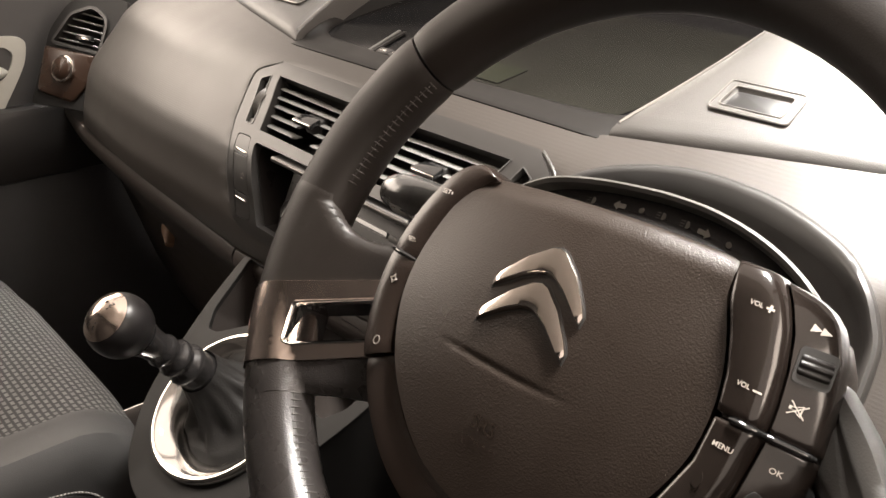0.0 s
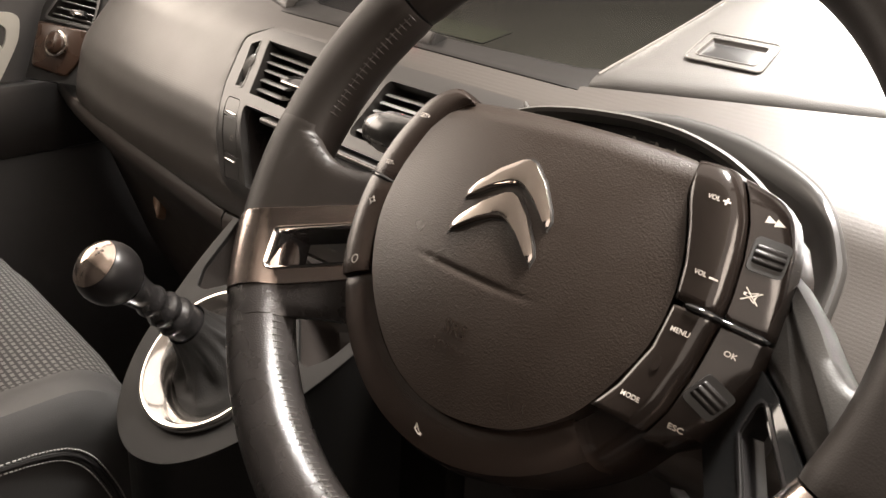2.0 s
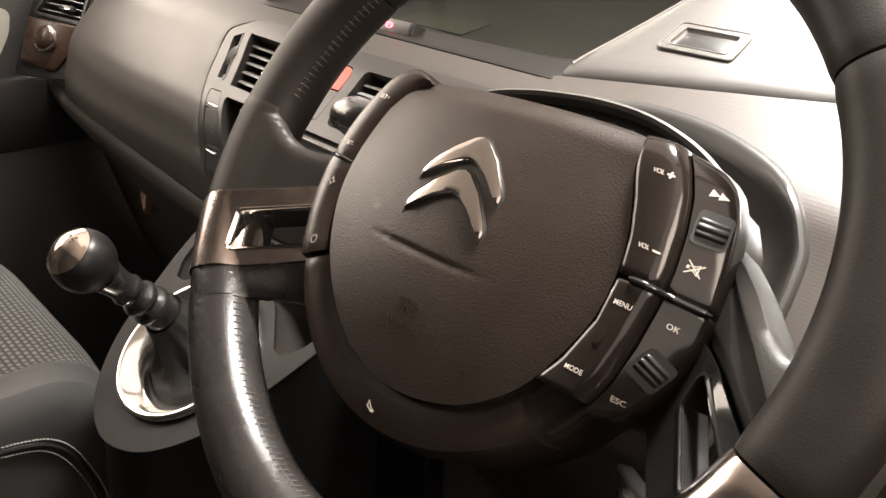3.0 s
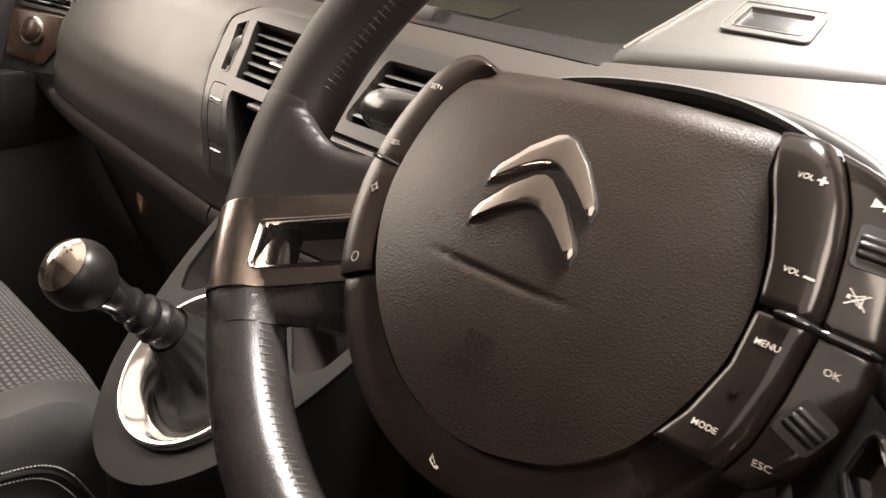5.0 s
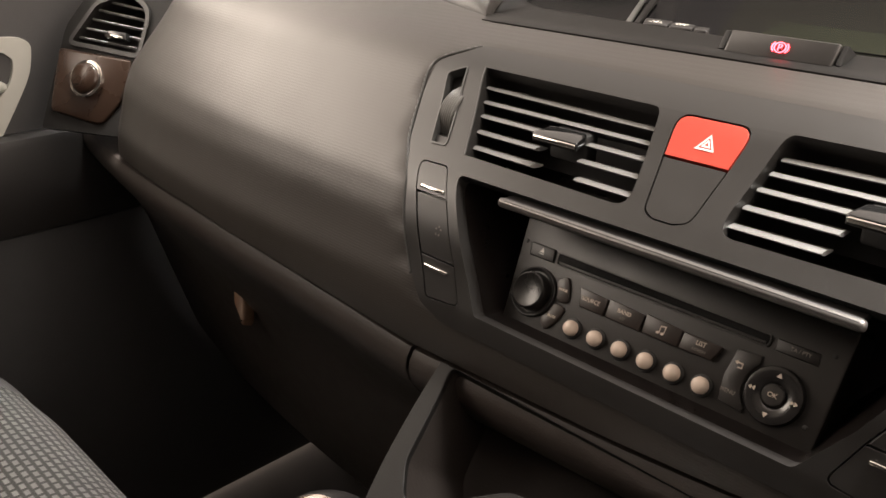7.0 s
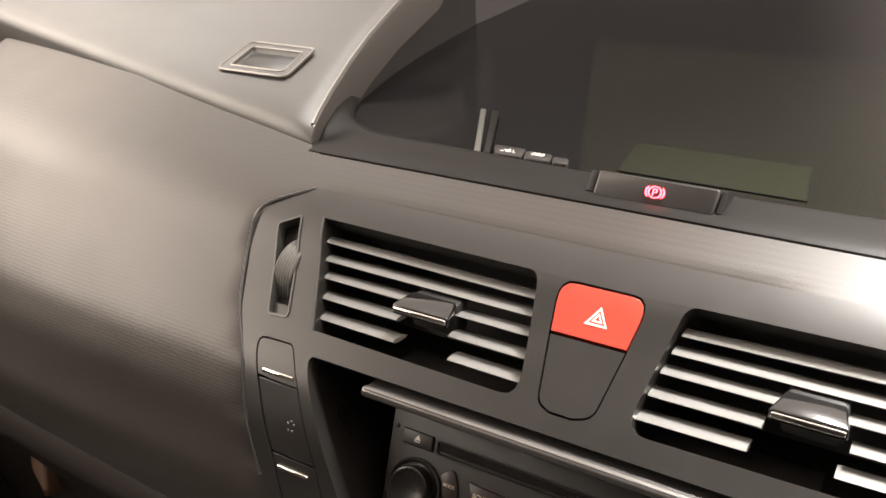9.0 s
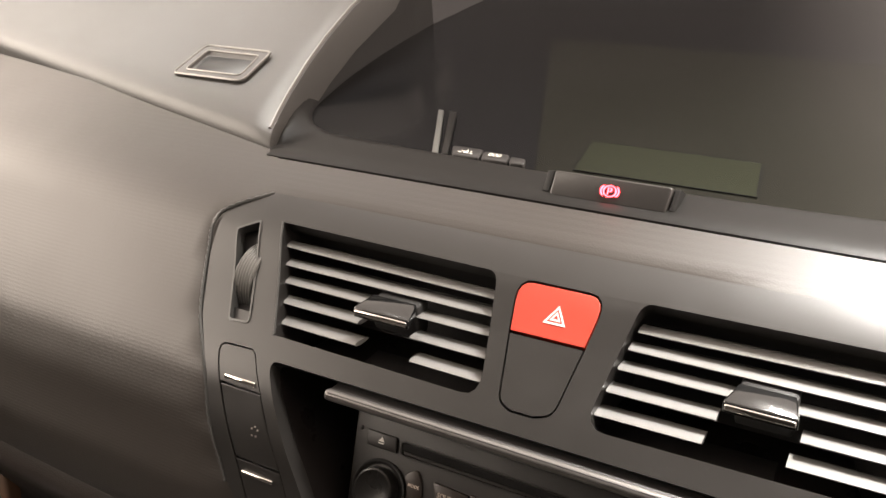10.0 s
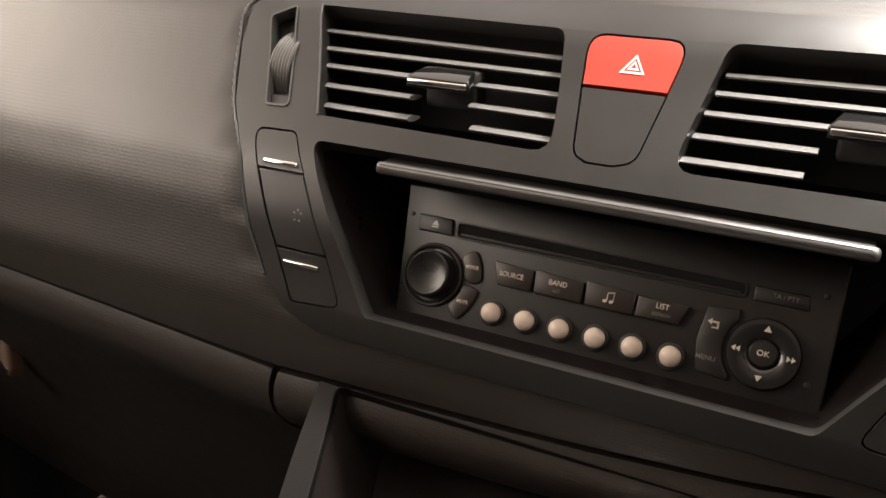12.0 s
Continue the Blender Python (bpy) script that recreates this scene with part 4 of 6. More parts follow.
def stitches(a0, a1, n, r0, r1, thick):
    pieces = []
    for a in np.linspace(a0, a1, n):
        c, s = math.cos(radians(a)), math.sin(radians(a))
        p = [on_rim(r * c, r * s, rim_w(r) + h) for r, h in zip(np.linspace(r0, r1, 5), (-0.0006, 0.0004, 0.0006, 0.0004, -0.0006))]
        pieces.append(tube(p, [thick * 0.5, thick, thick, thick, thick * 0.5], 6, up=tuple(WN)))
    for r, k in (((r0 + r1) / 2, 0.5),):
        pieces.append(tube([on_rim(r * math.cos(radians(a)), r * math.sin(radians(a)), rim_w(r) + 0.0001) for a in np.linspace(a0, a1, 40)], thick * k, 6, up=tuple(WN)))
    return under("stitching", finish("stitching", *join(*pieces), THREAD), wheel, "cross-stitched black seam")


stitches(217, 264, 34, 0.1483, 0.1500, 0.00045)
stitches(278, 324, 34, 0.1483, 0.1500, 0.00045)
stitches(146, 172, 20, 0.1484, 0.1500, 0.0004)


NOTCH_UP = spline([(-0.1651, 0.0255), (-0.1607, 0.0149), (-0.1613, 0.0070), (-0.1549, 0.0012), (-0.1440, -0.0038), (-0.1335, -0.0049), (-0.1211, -0.0020), (-0.1093, 0.0021), (-0.1016, 0.0044)], 4)
NOTCH_LOW = spline([(-0.1309, -0.1148), (-0.1392, -0.1103), (-0.1433, -0.1051), (-0.1424, -0.0999), (-0.1352, -0.0940), (-0.1178, -0.0849), (-0.0979, -0.0778), (-0.0886, -0.0739)], 4)
NOTCHES = np.array(list(NOTCH_UP) + list(NOTCH_LOW))


def spoke_w(u, v):
    """Height of the left spoke: level with the rim's front, then falling back to the hub."""
    r = math.hypot(u - RIM_U, v - RIM_V)
    w = float(np.interp(u, [-0.30, -0.165, -0.150, -0.135, -0.120, -0.108, -0.09, -0.06], [0.0035, 0.0030, -0.0005, -0.0065, -0.0135, -0.0195, -0.026, -0.03])) - 0.6 * max(0.0, v - 0.003) - 0.9 * max(0.0, -0.098 - v)
    x = min(1.0, abs(r - RIM) / RR)
    fade, low = max(0.0, min(1.0, (v - 0.008) / 0.014)), max(0.0, min(1.0, (-0.092 - v) / 0.032))
    rim = RD * (1 - x ** 2.35) ** 0.425 + 0.0005 - 0.0045 * fade - 0.0020 * low - 0.0105 + 0.0130 * u + 0.0122 * v
    if r > RIM:
        return rim
    d = float(np.hypot(NOTCHES[:, 0] - u, NOTCHES[:, 1] - v).min())
    w -= 0.003 * max(0.0, 1 - d / 0.006) ** 2
    return w if x == 1.0 else max(w, rim)


def spoke_skin(name, outline, holes, lift, mat, edge, label=""):
    us, vs = [p[0] for p in outline], [p[1] for p in outline]
    to = lambda u, v, w: on_wheel(u, v, w + spoke_w(u, v) + lift)
    ob = under(name, finish(name, *plate_with_holes(outline, holes, list(np.arange(min(vs), max(vs), 0.003))[1:], to, 0.007, list(np.arange(min(us), max(us), 0.003))[1:]), mat, angle=60), wheel, label)
    b = ob.modifiers.new("edge", "BEVEL")
    b.width, b.segments, b.limit_method, b.angle_limit = edge, 3, "ANGLE", radians(60)
    return ob


spoke_skin("spoke_upper", [tuple(p) for p in NOTCH_UP] + [(-0.1001, -0.0142), (-0.1149, -0.0188), (-0.1422, -0.0334), (-0.1735, -0.0478), (-0.1846, -0.0568), (-0.1896, -0.0350), (-0.1925, -0.0096), (-0.1916, 0.0186), (-0.1906, 0.0267), (-0.1864, 0.0294)], [], 0.0, LEATHER2, 0.0026)
hole = rounded([(-0.1507, -0.0503), (-0.0859, -0.0153), (-0.0793, -0.0339), (-0.1462, -0.0715)], [0.003, 0.001, 0.001, 0.003])
o = [(-0.0830, -0.0042), (-0.1001, -0.0139), (-0.1149, -0.0192), (-0.1422, -0.0338), (-0.1735, -0.0482), (-0.1846, -0.0570), (-0.1815, -0.0641), (-0.1678, -0.0805), (-0.1611, -0.0971), (-0.1638, -0.0909), (-0.1318, -0.0736), (-0.1037, -0.0562), (-0.0753, -0.0374)]
ins = spoke_skin("spoke_insert", o, [hole], 0.0012, CHROME_DARK, 0.0012, "polished metal spoke insert with an opening")
sw = lambda u, v, w: on_wheel(u, v, w + spoke_w(u, v))
rows = [[sw(u, v, 0.0014) for u, v in inset(hole, -0.0012)], [sw(u, v, 0.0022) for u, v in inset(hole, -0.0004)], [sw(u, v, 0.0012) for u, v in inset(hole, 0.0006)], [sw(u, v, -0.0020) for u, v in inset(hole, 0.0010)], [sw(u, v, -0.024) for u, v in inset(hole, 0.0016)]]
under("insert_bezel", finish("insert_bezel", *grid(rows[:4], closed_u=True), CHROME), ins, "bright chrome bezel")
under("insert_well", finish("insert_well", *grid(rows[3:], closed_u=True), GLOSS2), ins, "glossy black well of the opening")
spoke_skin("spoke_lower", [tuple(p) for p in NOTCH_LOW] + [(-0.0886, -0.0472), (-0.1037, -0.0566), (-0.1318, -0.0740), (-0.1638, -0.0913), (-0.1611, -0.0976), (-0.1560, -0.1109), (-0.1460, -0.1230), (-0.1440, -0.1252)], [], 0.0, LEATHER, 0.0022)

# the right spoke: leather above, its insert lower
rs = lambda u, v, w: on_wheel(u, v, w - 0.004 - 0.03 * max(0.0, 0.125 - u) / 0.04)
up = spline([(0.160, 0.020), (0.1515, 0.006), (0.1455, -0.0035), (0.1385, -0.0080), (0.1300, -0.0030), (0.118, 0.009), (0.104, 0.020), (0.090, 0.030)], 4)
under("spoke_upper", finish("spoke_upper", *slab([tuple(p) for p in up] + [(0.088, 0.0), (0.1000, -0.0120), (0.1150, -0.0215), (0.1480, -0.0545), (0.168, -0.07), (0.174, -0.02)], 0.026, rs, 0.006), LEATHER3), wheel)
o = rounded([(0.090, -0.004), (0.1000, -0.0120), (0.1150, -0.0215), (0.1470, -0.0535), (0.162, -0.078), (0.150, -0.095), (0.112, -0.075), (0.090, -0.045)], 0.001)
hole = rounded([(0.1100, -0.0245), (0.1075, -0.0385), (0.1245, -0.0640), (0.1350, -0.0545)], 0.002)
ins = under("spoke_insert", finish("spoke_insert", *plate_with_holes(o, [hole], (), lambda u, v, w: rs(u, v, w + 0.001), 0.014), GLOSS), wheel, "glossy dark spoke insert with an opening")
b = ins.modifiers.new("edge", "BEVEL")
b.width, b.segments, b.limit_method, b.angle_limit = 0.0014, 3, "ANGLE", radians(50)
rows = [[rs(u, v, 0.0016) for u, v in inset(hole, -0.0022)], [rs(u, v, 0.0018) for u, v in inset(hole, -0.001)], [rs(u, v, 0.0) for u, v in hole], [rs(u, v, -0.02) for u, v in inset(hole, 0.003)]]
under("insert_bezel", finish("insert_bezel", *grid(rows, closed_u=True), GLOSS2), ins, "glossy black bezel")
under("spoke_lower", finish("spoke_lower", *slab([(0.150, -0.096), (0.112, -0.076), (0.085, -0.07), (0.110, -0.1), (0.122, -0.135)], 0.02, rs, 0.005), LEATHER), wheel)

# fixed hub
HC = np.array((-0.0098, -0.0085))
polar = lambda r, a: tuple(HC + r * np.array((math.cos(radians(a)), math.sin(radians(a)))))
PADO = spline([(-0.0700, 0.0478), (-0.03, 0.0508), (0.015, 0.0518), (0.0505, 0.0505), (0.0545, 0.0435), (0.0558, 0.035), (0.0610, 0.0238), (0.0662, 0.010), (0.0692, -0.006), (0.0686, -0.024), (0.0625, -0.0425), (0.0530, -0.0600), (0.0385, -0.0735), (0.0240, -0.0812), (0.0016, -0.0868), (-0.0210, -0.0858), (-0.0424, -0.0770), (-0.0622, -0.0616), (-0.0775, -0.0430), (-0.0875, -0.0200), (-0.0890, 0.0030), (-0.0840, 0.0265), (-0.0770, 0.0410)], 5, True)
PADO = [(u - 0.0012 * (u < -0.03) - 0.0008 * min(1.0, max(0.0, (u + 0.09) / 0.14)), v + 0.0003) for u, v in PADO]
hub = under("hub_shell", finish("hub_shell", *slab([polar(0.1000, a) for a in np.linspace(146, 322, 60)] + [(0.076, -0.058), (0.094, -0.045), (0.102, -0.02), (0.101, 0.01), (0.097, 0.028), (0.090, 0.040), (0.072, 0.047), (0.03, 0.0475), (-0.04, 0.0465)], 0.040, lambda u, v, w: on_wheel(u, v, w - 0.0135), 0.010), HUBM), wheel)


def pad_w(u, v):
    h = 1 - ((u + 0.010) / 0.090) ** 2 - ((v + 0.018) / 0.080) ** 2
    return -0.0048 + 0.0082 * 0.5 * (h + math.sqrt(h * h + 0.05))


CREASE_LINE = np.array(spline([(-0.0517, -0.0288), (-0.0327, -0.0293), (-0.0167, -0.0294), (-0.0007, -0.0292), (0.0153, -0.0282)], 8))


def cover_w(u, v):
    """The cover's surface: rolled over at the top, with a soft fold across."""
    top = float(np.interp(u, [-0.07, -0.03, 0.015, 0.0505], [0.0478, 0.0508, 0.0518, 0.0505]))
    w = pad_w(u, v) - 0.0042 * max(0.0, 1 - (top - v) / 0.010) ** 2
    if abs(v + 0.0292) < 0.008 and -0.061 < u < 0.025:
        d = float(np.hypot(CREASE_LINE[:, 0] - u, CREASE_LINE[:, 1] - v).min())
        along_it = max(0.0, 1 - ((u + 0.018) / 0.036) ** 2)
        w -= 0.0008 * along_it * math.exp(-(d / 0.0017) ** 2)
    return w


cuts = sorted(list(np.arange(-0.084, -0.0335, 0.0034)) + list(np.arange(-0.0330, -0.0258, 0.0006)) + list(np.arange(-0.025, 0.040, 0.0034)) + list(np.arange(0.041, 0.0515, 0.0015)))
pad = under("airbag_cover", finish("airbag_cover", *plate_with_holes(PADO, [], cuts, lambda u, v, w: on_wheel(u, v, cover_w(u, v) + w), 0.024, np.arange(-0.085, 0.068, 0.0042)), PAD, angle=60), wheel, "grained dark grey airbag cover")
b = pad.modifiers.new("edge", "BEVEL")
b.width, b.segments, b.limit_method, b.angle_limit = 0.0014, 3, "ANGLE", radians(60)
for text, size, v0 in (("SRS", 0.0088, -0.0530), ("AIRBAG", 0.0062, -0.0618)):
    under("moulded_word", letters(text, size, lambda u, v, w: on_wheel(-0.0130 + u, v0 + v, pad_w(-0.0130 + u, v0 + v) + 0.0005), MOULDED), pad)


# two plain chrome chevrons
def chevron(v0):
    cu = -0.0158
    outer = [(-0.0238, v0 - 0.0262), (-0.0240, v0 - 0.0222), (-0.0215, v0 - 0.0180), (-0.0125, v0 - 0.0075), (-0.0035, v0 - 0.0006), (0.0, v0 + 0.0004), (0.0035, v0 - 0.0006), (0.0125, v0 - 0.0075), (0.0215, v0 - 0.0180), (0.0240, v0 - 0.0222), (0.0238, v0 - 0.0262)]
    inner = [(0.0115, v0 - 0.0172), (0.0045, v0 - 0.0135), (0.0, v0 - 0.0126), (-0.0045, v0 - 0.0135), (-0.0115, v0 - 0.0172)]
    o = [(cu + a, b) for a, b in outer]
    i = [(cu + a, b) for a, b in reversed(inner)]
    # ridge between outer and inner outlines
    def at(line, t):
        p = np.array(line)
        d = np.r_[0, np.cumsum(np.linalg.norm(np.diff(p, axis=0), axis=1))]
        d /= d[-1]
        return np.array([np.interp(t, d, p[:, 0]), np.interp(t, d, p[:, 1])])
    oi = [(cu - 0.0238, v0 - 0.0262)] + i + [(cu + 0.0238, v0 - 0.0262)]
    rows = []
    for t in np.linspace(0.0, 1.0, 41):
        a, b = at(o, t), at(oi, t)
        h = 0.0030 * min(1.0, min(t, 1 - t) * 9 + 0.35)
        r = []
        for s, w in ((0.0, -0.001), (0.0, 0.0010), (0.03, h * 0.62), (0.25, h * 0.78), (0.55, h * 0.92), (0.84, h), (0.90, h * 0.92), (0.97, h * 0.5), (1.0, 0.0006), (1.0, -0.001)):
            q = a + (b - a) * s
            r.append(on_wheel(q[0], q[1], pad_w(*q) + w))
        rows.append(r)
    badge = under("chevron", finish("chevron", *grid(rows, closed_u=True, caps=True), CHROME_EMBLEM, angle=24), wheel, "polished chrome chevron")
    rim_line = inset([tuple(q) for q in o] + [tuple(q) for q in reversed(i)], -0.0007)
    under("seat", finish("seat", *plate_with_holes(rim_line, [], (), lambda u, v, w: on_wheel(u, v, pad_w(u, v) + w + 0.0003), 0.002), PIT), badge)


chevron(0.0279)
chevron(0.0114)


# keys on the hub's ring
def ring_key(name, r0, r1, a0, a1, w, mat, crown=0.004, label="", taper=0.0):
    """A key along the ring; taper rounds its far end off over so many degrees."""
    n = max(4, int(abs(a1 - a0) / 2))
    rows, full = [], r1
    for k, a in enumerate(np.linspace(a0, a1, n + 1)):
        e = 0.0 if k in (0, n) else 1.0
        if taper:
            r1 = r0 + 0.003 + (full - r0 - 0.003) * math.sqrt(max(0.0, 1 - max(0.0, 1 - abs(a - a1) / taper) ** 2))
        r = []
        for s in np.linspace(0, 1, 9):
            h = math.sqrt(max(0.0, 1 - (2 * s - 1) ** 2))
            r.append(on_wheel(*polar(r0 + (r1 - r0) * s, a), w - 0.006 + (0.006 + crown * h if 0 < s < 1 else 0) - (0.0005 if e == 0 else 0)))
        rows.append([on_wheel(*polar(r0, a), w - 0.02)] + r + [on_wheel(*polar(r1, a), w - 0.02)])
    return under(name, finish(name, *grid(rows, closed_u=True, caps=True), mat, angle=50), wheel, label)


k1 = ring_key("cruise_key", 0.0795, 0.1010, 176.0, 136.0, -0.0070, HUBM, taper=15.0)
k2 = ring_key("display_key", 0.0785, 0.1010, 208.5, 176.6, -0.0070, HUBM)
bar = [on_wheel(*polar(r, 176.3), -0.0075 + 0.0040 * math.sin(math.pi * (r - 0.0795) / 0.0225)) for r in np.linspace(0.0795, 0.1020, 9)]
under("split_bar", finish("split_bar", *tube(bar, [0.0006] + [0.0013] * 7 + [0.0008], 10, up=tuple(WN)), GLOSS), wheel, "glossy dividing bar")
k3 = ring_key("hub_trim", 0.0765, 0.1010, 209.2, 318.0, -0.0100, HUBM)
nub = under("nub", finish("nub", *lathe([(0.0022, -0.004), (0.0022, 0.001), (0.0012, 0.0026), (0.0002, 0.003)], lambda u, v, w: on_wheel(-0.1015 + u, -0.0048 + v, w - 0.008), 14), GLOSS), wheel)


def word_on(text, size, u0, v0, w0, parent, mat=None, turn=0.0):
    c, s = math.cos(radians(turn)), math.sin(radians(turn))
    return under("word", letters(text, size, lambda u, v, w: on_wheel(u0 + c * u - s * v, v0 + s * u + c * v, w0 + 0.0006), mat or PRINT2), parent)


def sign_on(poly, u0, v0, w0, parent, hole=None, mat=None):
    p = [(u0 + a, v0 + b) for a, b in poly]
    if hole is None:
        me = finish("sign", *slab(p, 0.0004, lambda u, v, w: on_wheel(u, v, w + w0 + 0.0006), 0.0001), mat or PRINT2)
    else:
        me = finish("sign", *plate_with_holes(p, [[(u0 + a, v0 + b) for a, b in hole]], (), lambda u, v, w: on_wheel(u, v, w + w0 + 0.0006), 0.0004), mat or PRINT2)
    return under("sign", me, parent)


kw = -0.0070 + 0.004 + 0.0003
word_on("SET+", 0.0032, -0.0905, 0.0335, kw - 0.0006, k1)
word_on("SET-", 0.0030, -0.0985, 0.0055, kw - 0.0006, k1)
star = [(0.0, 0.0034), (0.0012, 0.0012), (0.0034, 0.0), (0.0012, -0.0012), (0, -0.0034), (-0.0012, -0.0012), (-0.0034, 0.0), (-0.0012, 0.0012)]
star = [(a * 0.75, b * 0.75) for a, b in star]
sign_on(star, -0.0985, -0.0155, kw - 0.0006, k2, [(a * 0.6, b * 0.6) for a, b in star], FAINT)
cir = [(0.0028 * math.cos(a), 0.0034 * math.sin(a)) for a in np.linspace(0, 6.28, 20, endpoint=False)]
cir = [(a * 0.7, b * 0.7) for a, b in cir]
sign_on(cir, -0.0915, -0.0455, kw - 0.0008, k2, [(a * 0.75, b * 0.75) for a, b in cir], FAINT)
hornp = [(a * 0.68, b * 0.68) for a, b in ((-0.0035, 0.003), (-0.0035, -0.001), (0.001, -0.003), (0.0035, -0.003), (0.0035, -0.0015), (0.0008, -0.001), (-0.0015, 0.0012))]
sign_on(hornp, -0.0132, -0.0990, -0.0105 + 0.0045, k3, [(a * 0.62 - 0.0003, b * 0.62 - 0.0001) for a, b in hornp])

# keys of the right side: an inner and an outer column, split across the middle
INN = [(0.0708, 0.0500), (0.0765, 0.0420), (0.0815, 0.0320), (0.0850, 0.0190), (0.0872, 0.0040), (0.0878, -0.0080), (0.0865, -0.0270), (0.0838, -0.0430), (0.0780, -0.0580)]
PADR = [(0.0535, 0.0500), (0.0555, 0.0435), (0.0572, 0.035), (0.0625, 0.0238), (0.0676, 0.010), (0.0706, -0.006), (0.0700, -0.024), (0.0640, -0.0425), (0.0575, -0.0535)]
RC = [(0.0715, 0.0520), (0.0790, 0.0495), (0.0870, 0.0470), (0.0935, 0.0415), (0.0990, 0.0300), (0.1028, 0.0130), (0.1050, -0.0030), (0.1052, -0.0180), (0.1010, -0.0340), (0.0945, -0.0480), (0.0840, -0.0570)]
along = lambda line, y: float(np.interp(-y, [-b for _, b in line], [a for a, _ in line]))


INNER = ([0.0, 0.015, 0.05, 0.12, 0.30, 0.50, 0.66, 0.76, 0.84, 0.91, 0.96, 1.0], [-0.0022, -0.0006, 0.0, 0.0003, 0.0007, 0.0007, 0.0003, -0.0004, -0.0014, -0.0030, -0.0046, -0.0066])
OUTER = ([0.0, 0.05, 0.30, 0.60, 0.82, 0.91, 0.96, 1.0], [-0.0008, 0.0, -0.0024, -0.0056, -0.0082, -0.0098, -0.0120, -0.0165])
INNER_W, OUTER_W = 0.0012, -0.0052


def key_w(u, v):
    """Height of the two columns of keys."""
    m = along(INN, v)
    if u <= m:
        a = along(PADR, v)
        return INNER_W + float(np.interp((u - a) / (m - a), *INNER))
    return OUTER_W + float(np.interp((u - m) / (along(RC, v) - m), *OUTER))


def side_key(name, left, right, v0, v1, profile, w, mat, crest=0.0, label=""):
    """One key; crest rounds its upper end over."""
    rows = []
    vs = sorted(set(np.linspace(v0, v1, 17)) | {v0 - 0.0005, v0 - 0.0015, v0 - 0.003, v1 + 0.0005}, reverse=True)
    for y in vs:
        d = 0.0007 * (max(0.0, 1 - (y - v1) / 0.0006) + max(0.0, 1 - (v0 - y) / 0.0006)) + crest * max(0.0, 1 - (v0 - y) / 0.012) ** 2.5
        a, b = along(left, y) + 0.0003, along(right, y) - 0.0003
        r = [on_wheel(a + (b - a) * s, y, w + h - d) for s, h in zip(*profile)]
        rows.append([on_wheel(a, y, w - 0.02)] + r + [on_wheel(b, y, w - 0.02)])
    return under(name, finish(name, *grid(rows, closed_u=True, caps=True), mat, angle=60), wheel, label)


vol = side_key("volume_key", PADR, INN, 0.0500, -0.0042, INNER, INNER_W, KEYM, 0.0040)
tun = side_key("tuning_key", INN, RC, 0.0490, -0.0040, OUTER, OUTER_W, KEYM, 0.0020)
men = side_key("menu_key", PADR, INN, -0.0062, -0.0535, INNER, INNER_W, KEYM)
okk = side_key("ok_key", INN, RC, -0.0062, -0.0560, OUTER, OUTER_W, KEYM)
bar = [on_wheel(u, -0.0052, key_w(u, -0.0052) + 0.0004) for u in np.linspace(0.0765, 0.1035, 15)]
under("split_bar", finish("split_bar", *tube(bar, [0.0008] + [0.0013] * 13 + [0.0008], 10, up=tuple(WN)), GLOSS), wheel, "glossy dividing bar")


def key_word(text, size, u0, v0, parent):
    under("word", letters(text, size, lambda u, v, w: on_wheel(u0 + u, v0 + v, key_w(u0 + u, v0 + v) + 0.0003), PRINT2), parent)


def key_sign(poly, u0, v0, parent, hole=None):
    p = [(u0 + a, v0 + b) for a, b in poly]
    lay = lambda u, v, w: on_wheel(u, v, key_w(u, v) + w + 0.0003)
    holes = [] if hole is None else [[(u0 + a, v0 + b) for a, b in hole]]
    under("sign", finish("sign", *plate_with_holes(p, holes, (), lay, 0.0004), PRINT2), parent)


key_word("VOL", 0.0026, 0.0682, 0.0362, vol)
for o in ([(0.0, -0.0005), (0.0036, -0.0005), (0.0036, 0.0005), (0.0, 0.0005)], [(0.0013, -0.0018), (0.0023, -0.0018), (0.0023, 0.0018), (0.0013, 0.0018)]):
    key_sign([(a * 0.75, b * 0.75) for a, b in o], 0.0718, 0.0362, vol)
key_word("VOL", 0.0026, 0.0760, 0.0078, vol)
key_sign([(0.0, -0.0003), (0.0030, -0.0003), (0.0030, 0.0004), (0.0, 0.0004)], 0.0796, 0.0074, vol)
key_word("MENU", 0.0028, 0.0785, -0.0150, men)
key_word("MODE", 0.0028, 0.0718, -0.0440, men)
key_word("OK", 0.0030, 0.0950, -0.0150, okk)
key_word("ESC", 0.0030, 0.0880, -0.0475, okk)
drop = [(0.0016 * math.cos(a), 0.0030 * math.sin(a)) for a in np.linspace(0, 6.28, 16, endpoint=False)]
b = under("talk_key", finish("talk_key", *plate_with_holes([(0.0755 + a, -0.0290 + c) for a, c in drop], [], (), lambda u, v, w: on_wheel(u, v, key_w(u, v) + w + 0.0006), 0.002), KEYM), men)
for q in (0.0, 0.0030):
    key_sign([(q - 0.0012, -0.0016), (q + 0.0020, 0.0), (q - 0.0012, 0.0016)], 0.0870, 0.0368, tun)
o = [(a * 0.66, b * 0.66) for a, b in ((-0.004, -0.0008), (-0.0016, -0.0008), (0.0022, -0.0034), (0.0022, 0.0034), (-0.0016, 0.0010), (-0.004, 0.0010))]
key_sign(o, 0.0930, 0.0078, tun, [(a * 0.7, b * 0.7) for a, b in o])
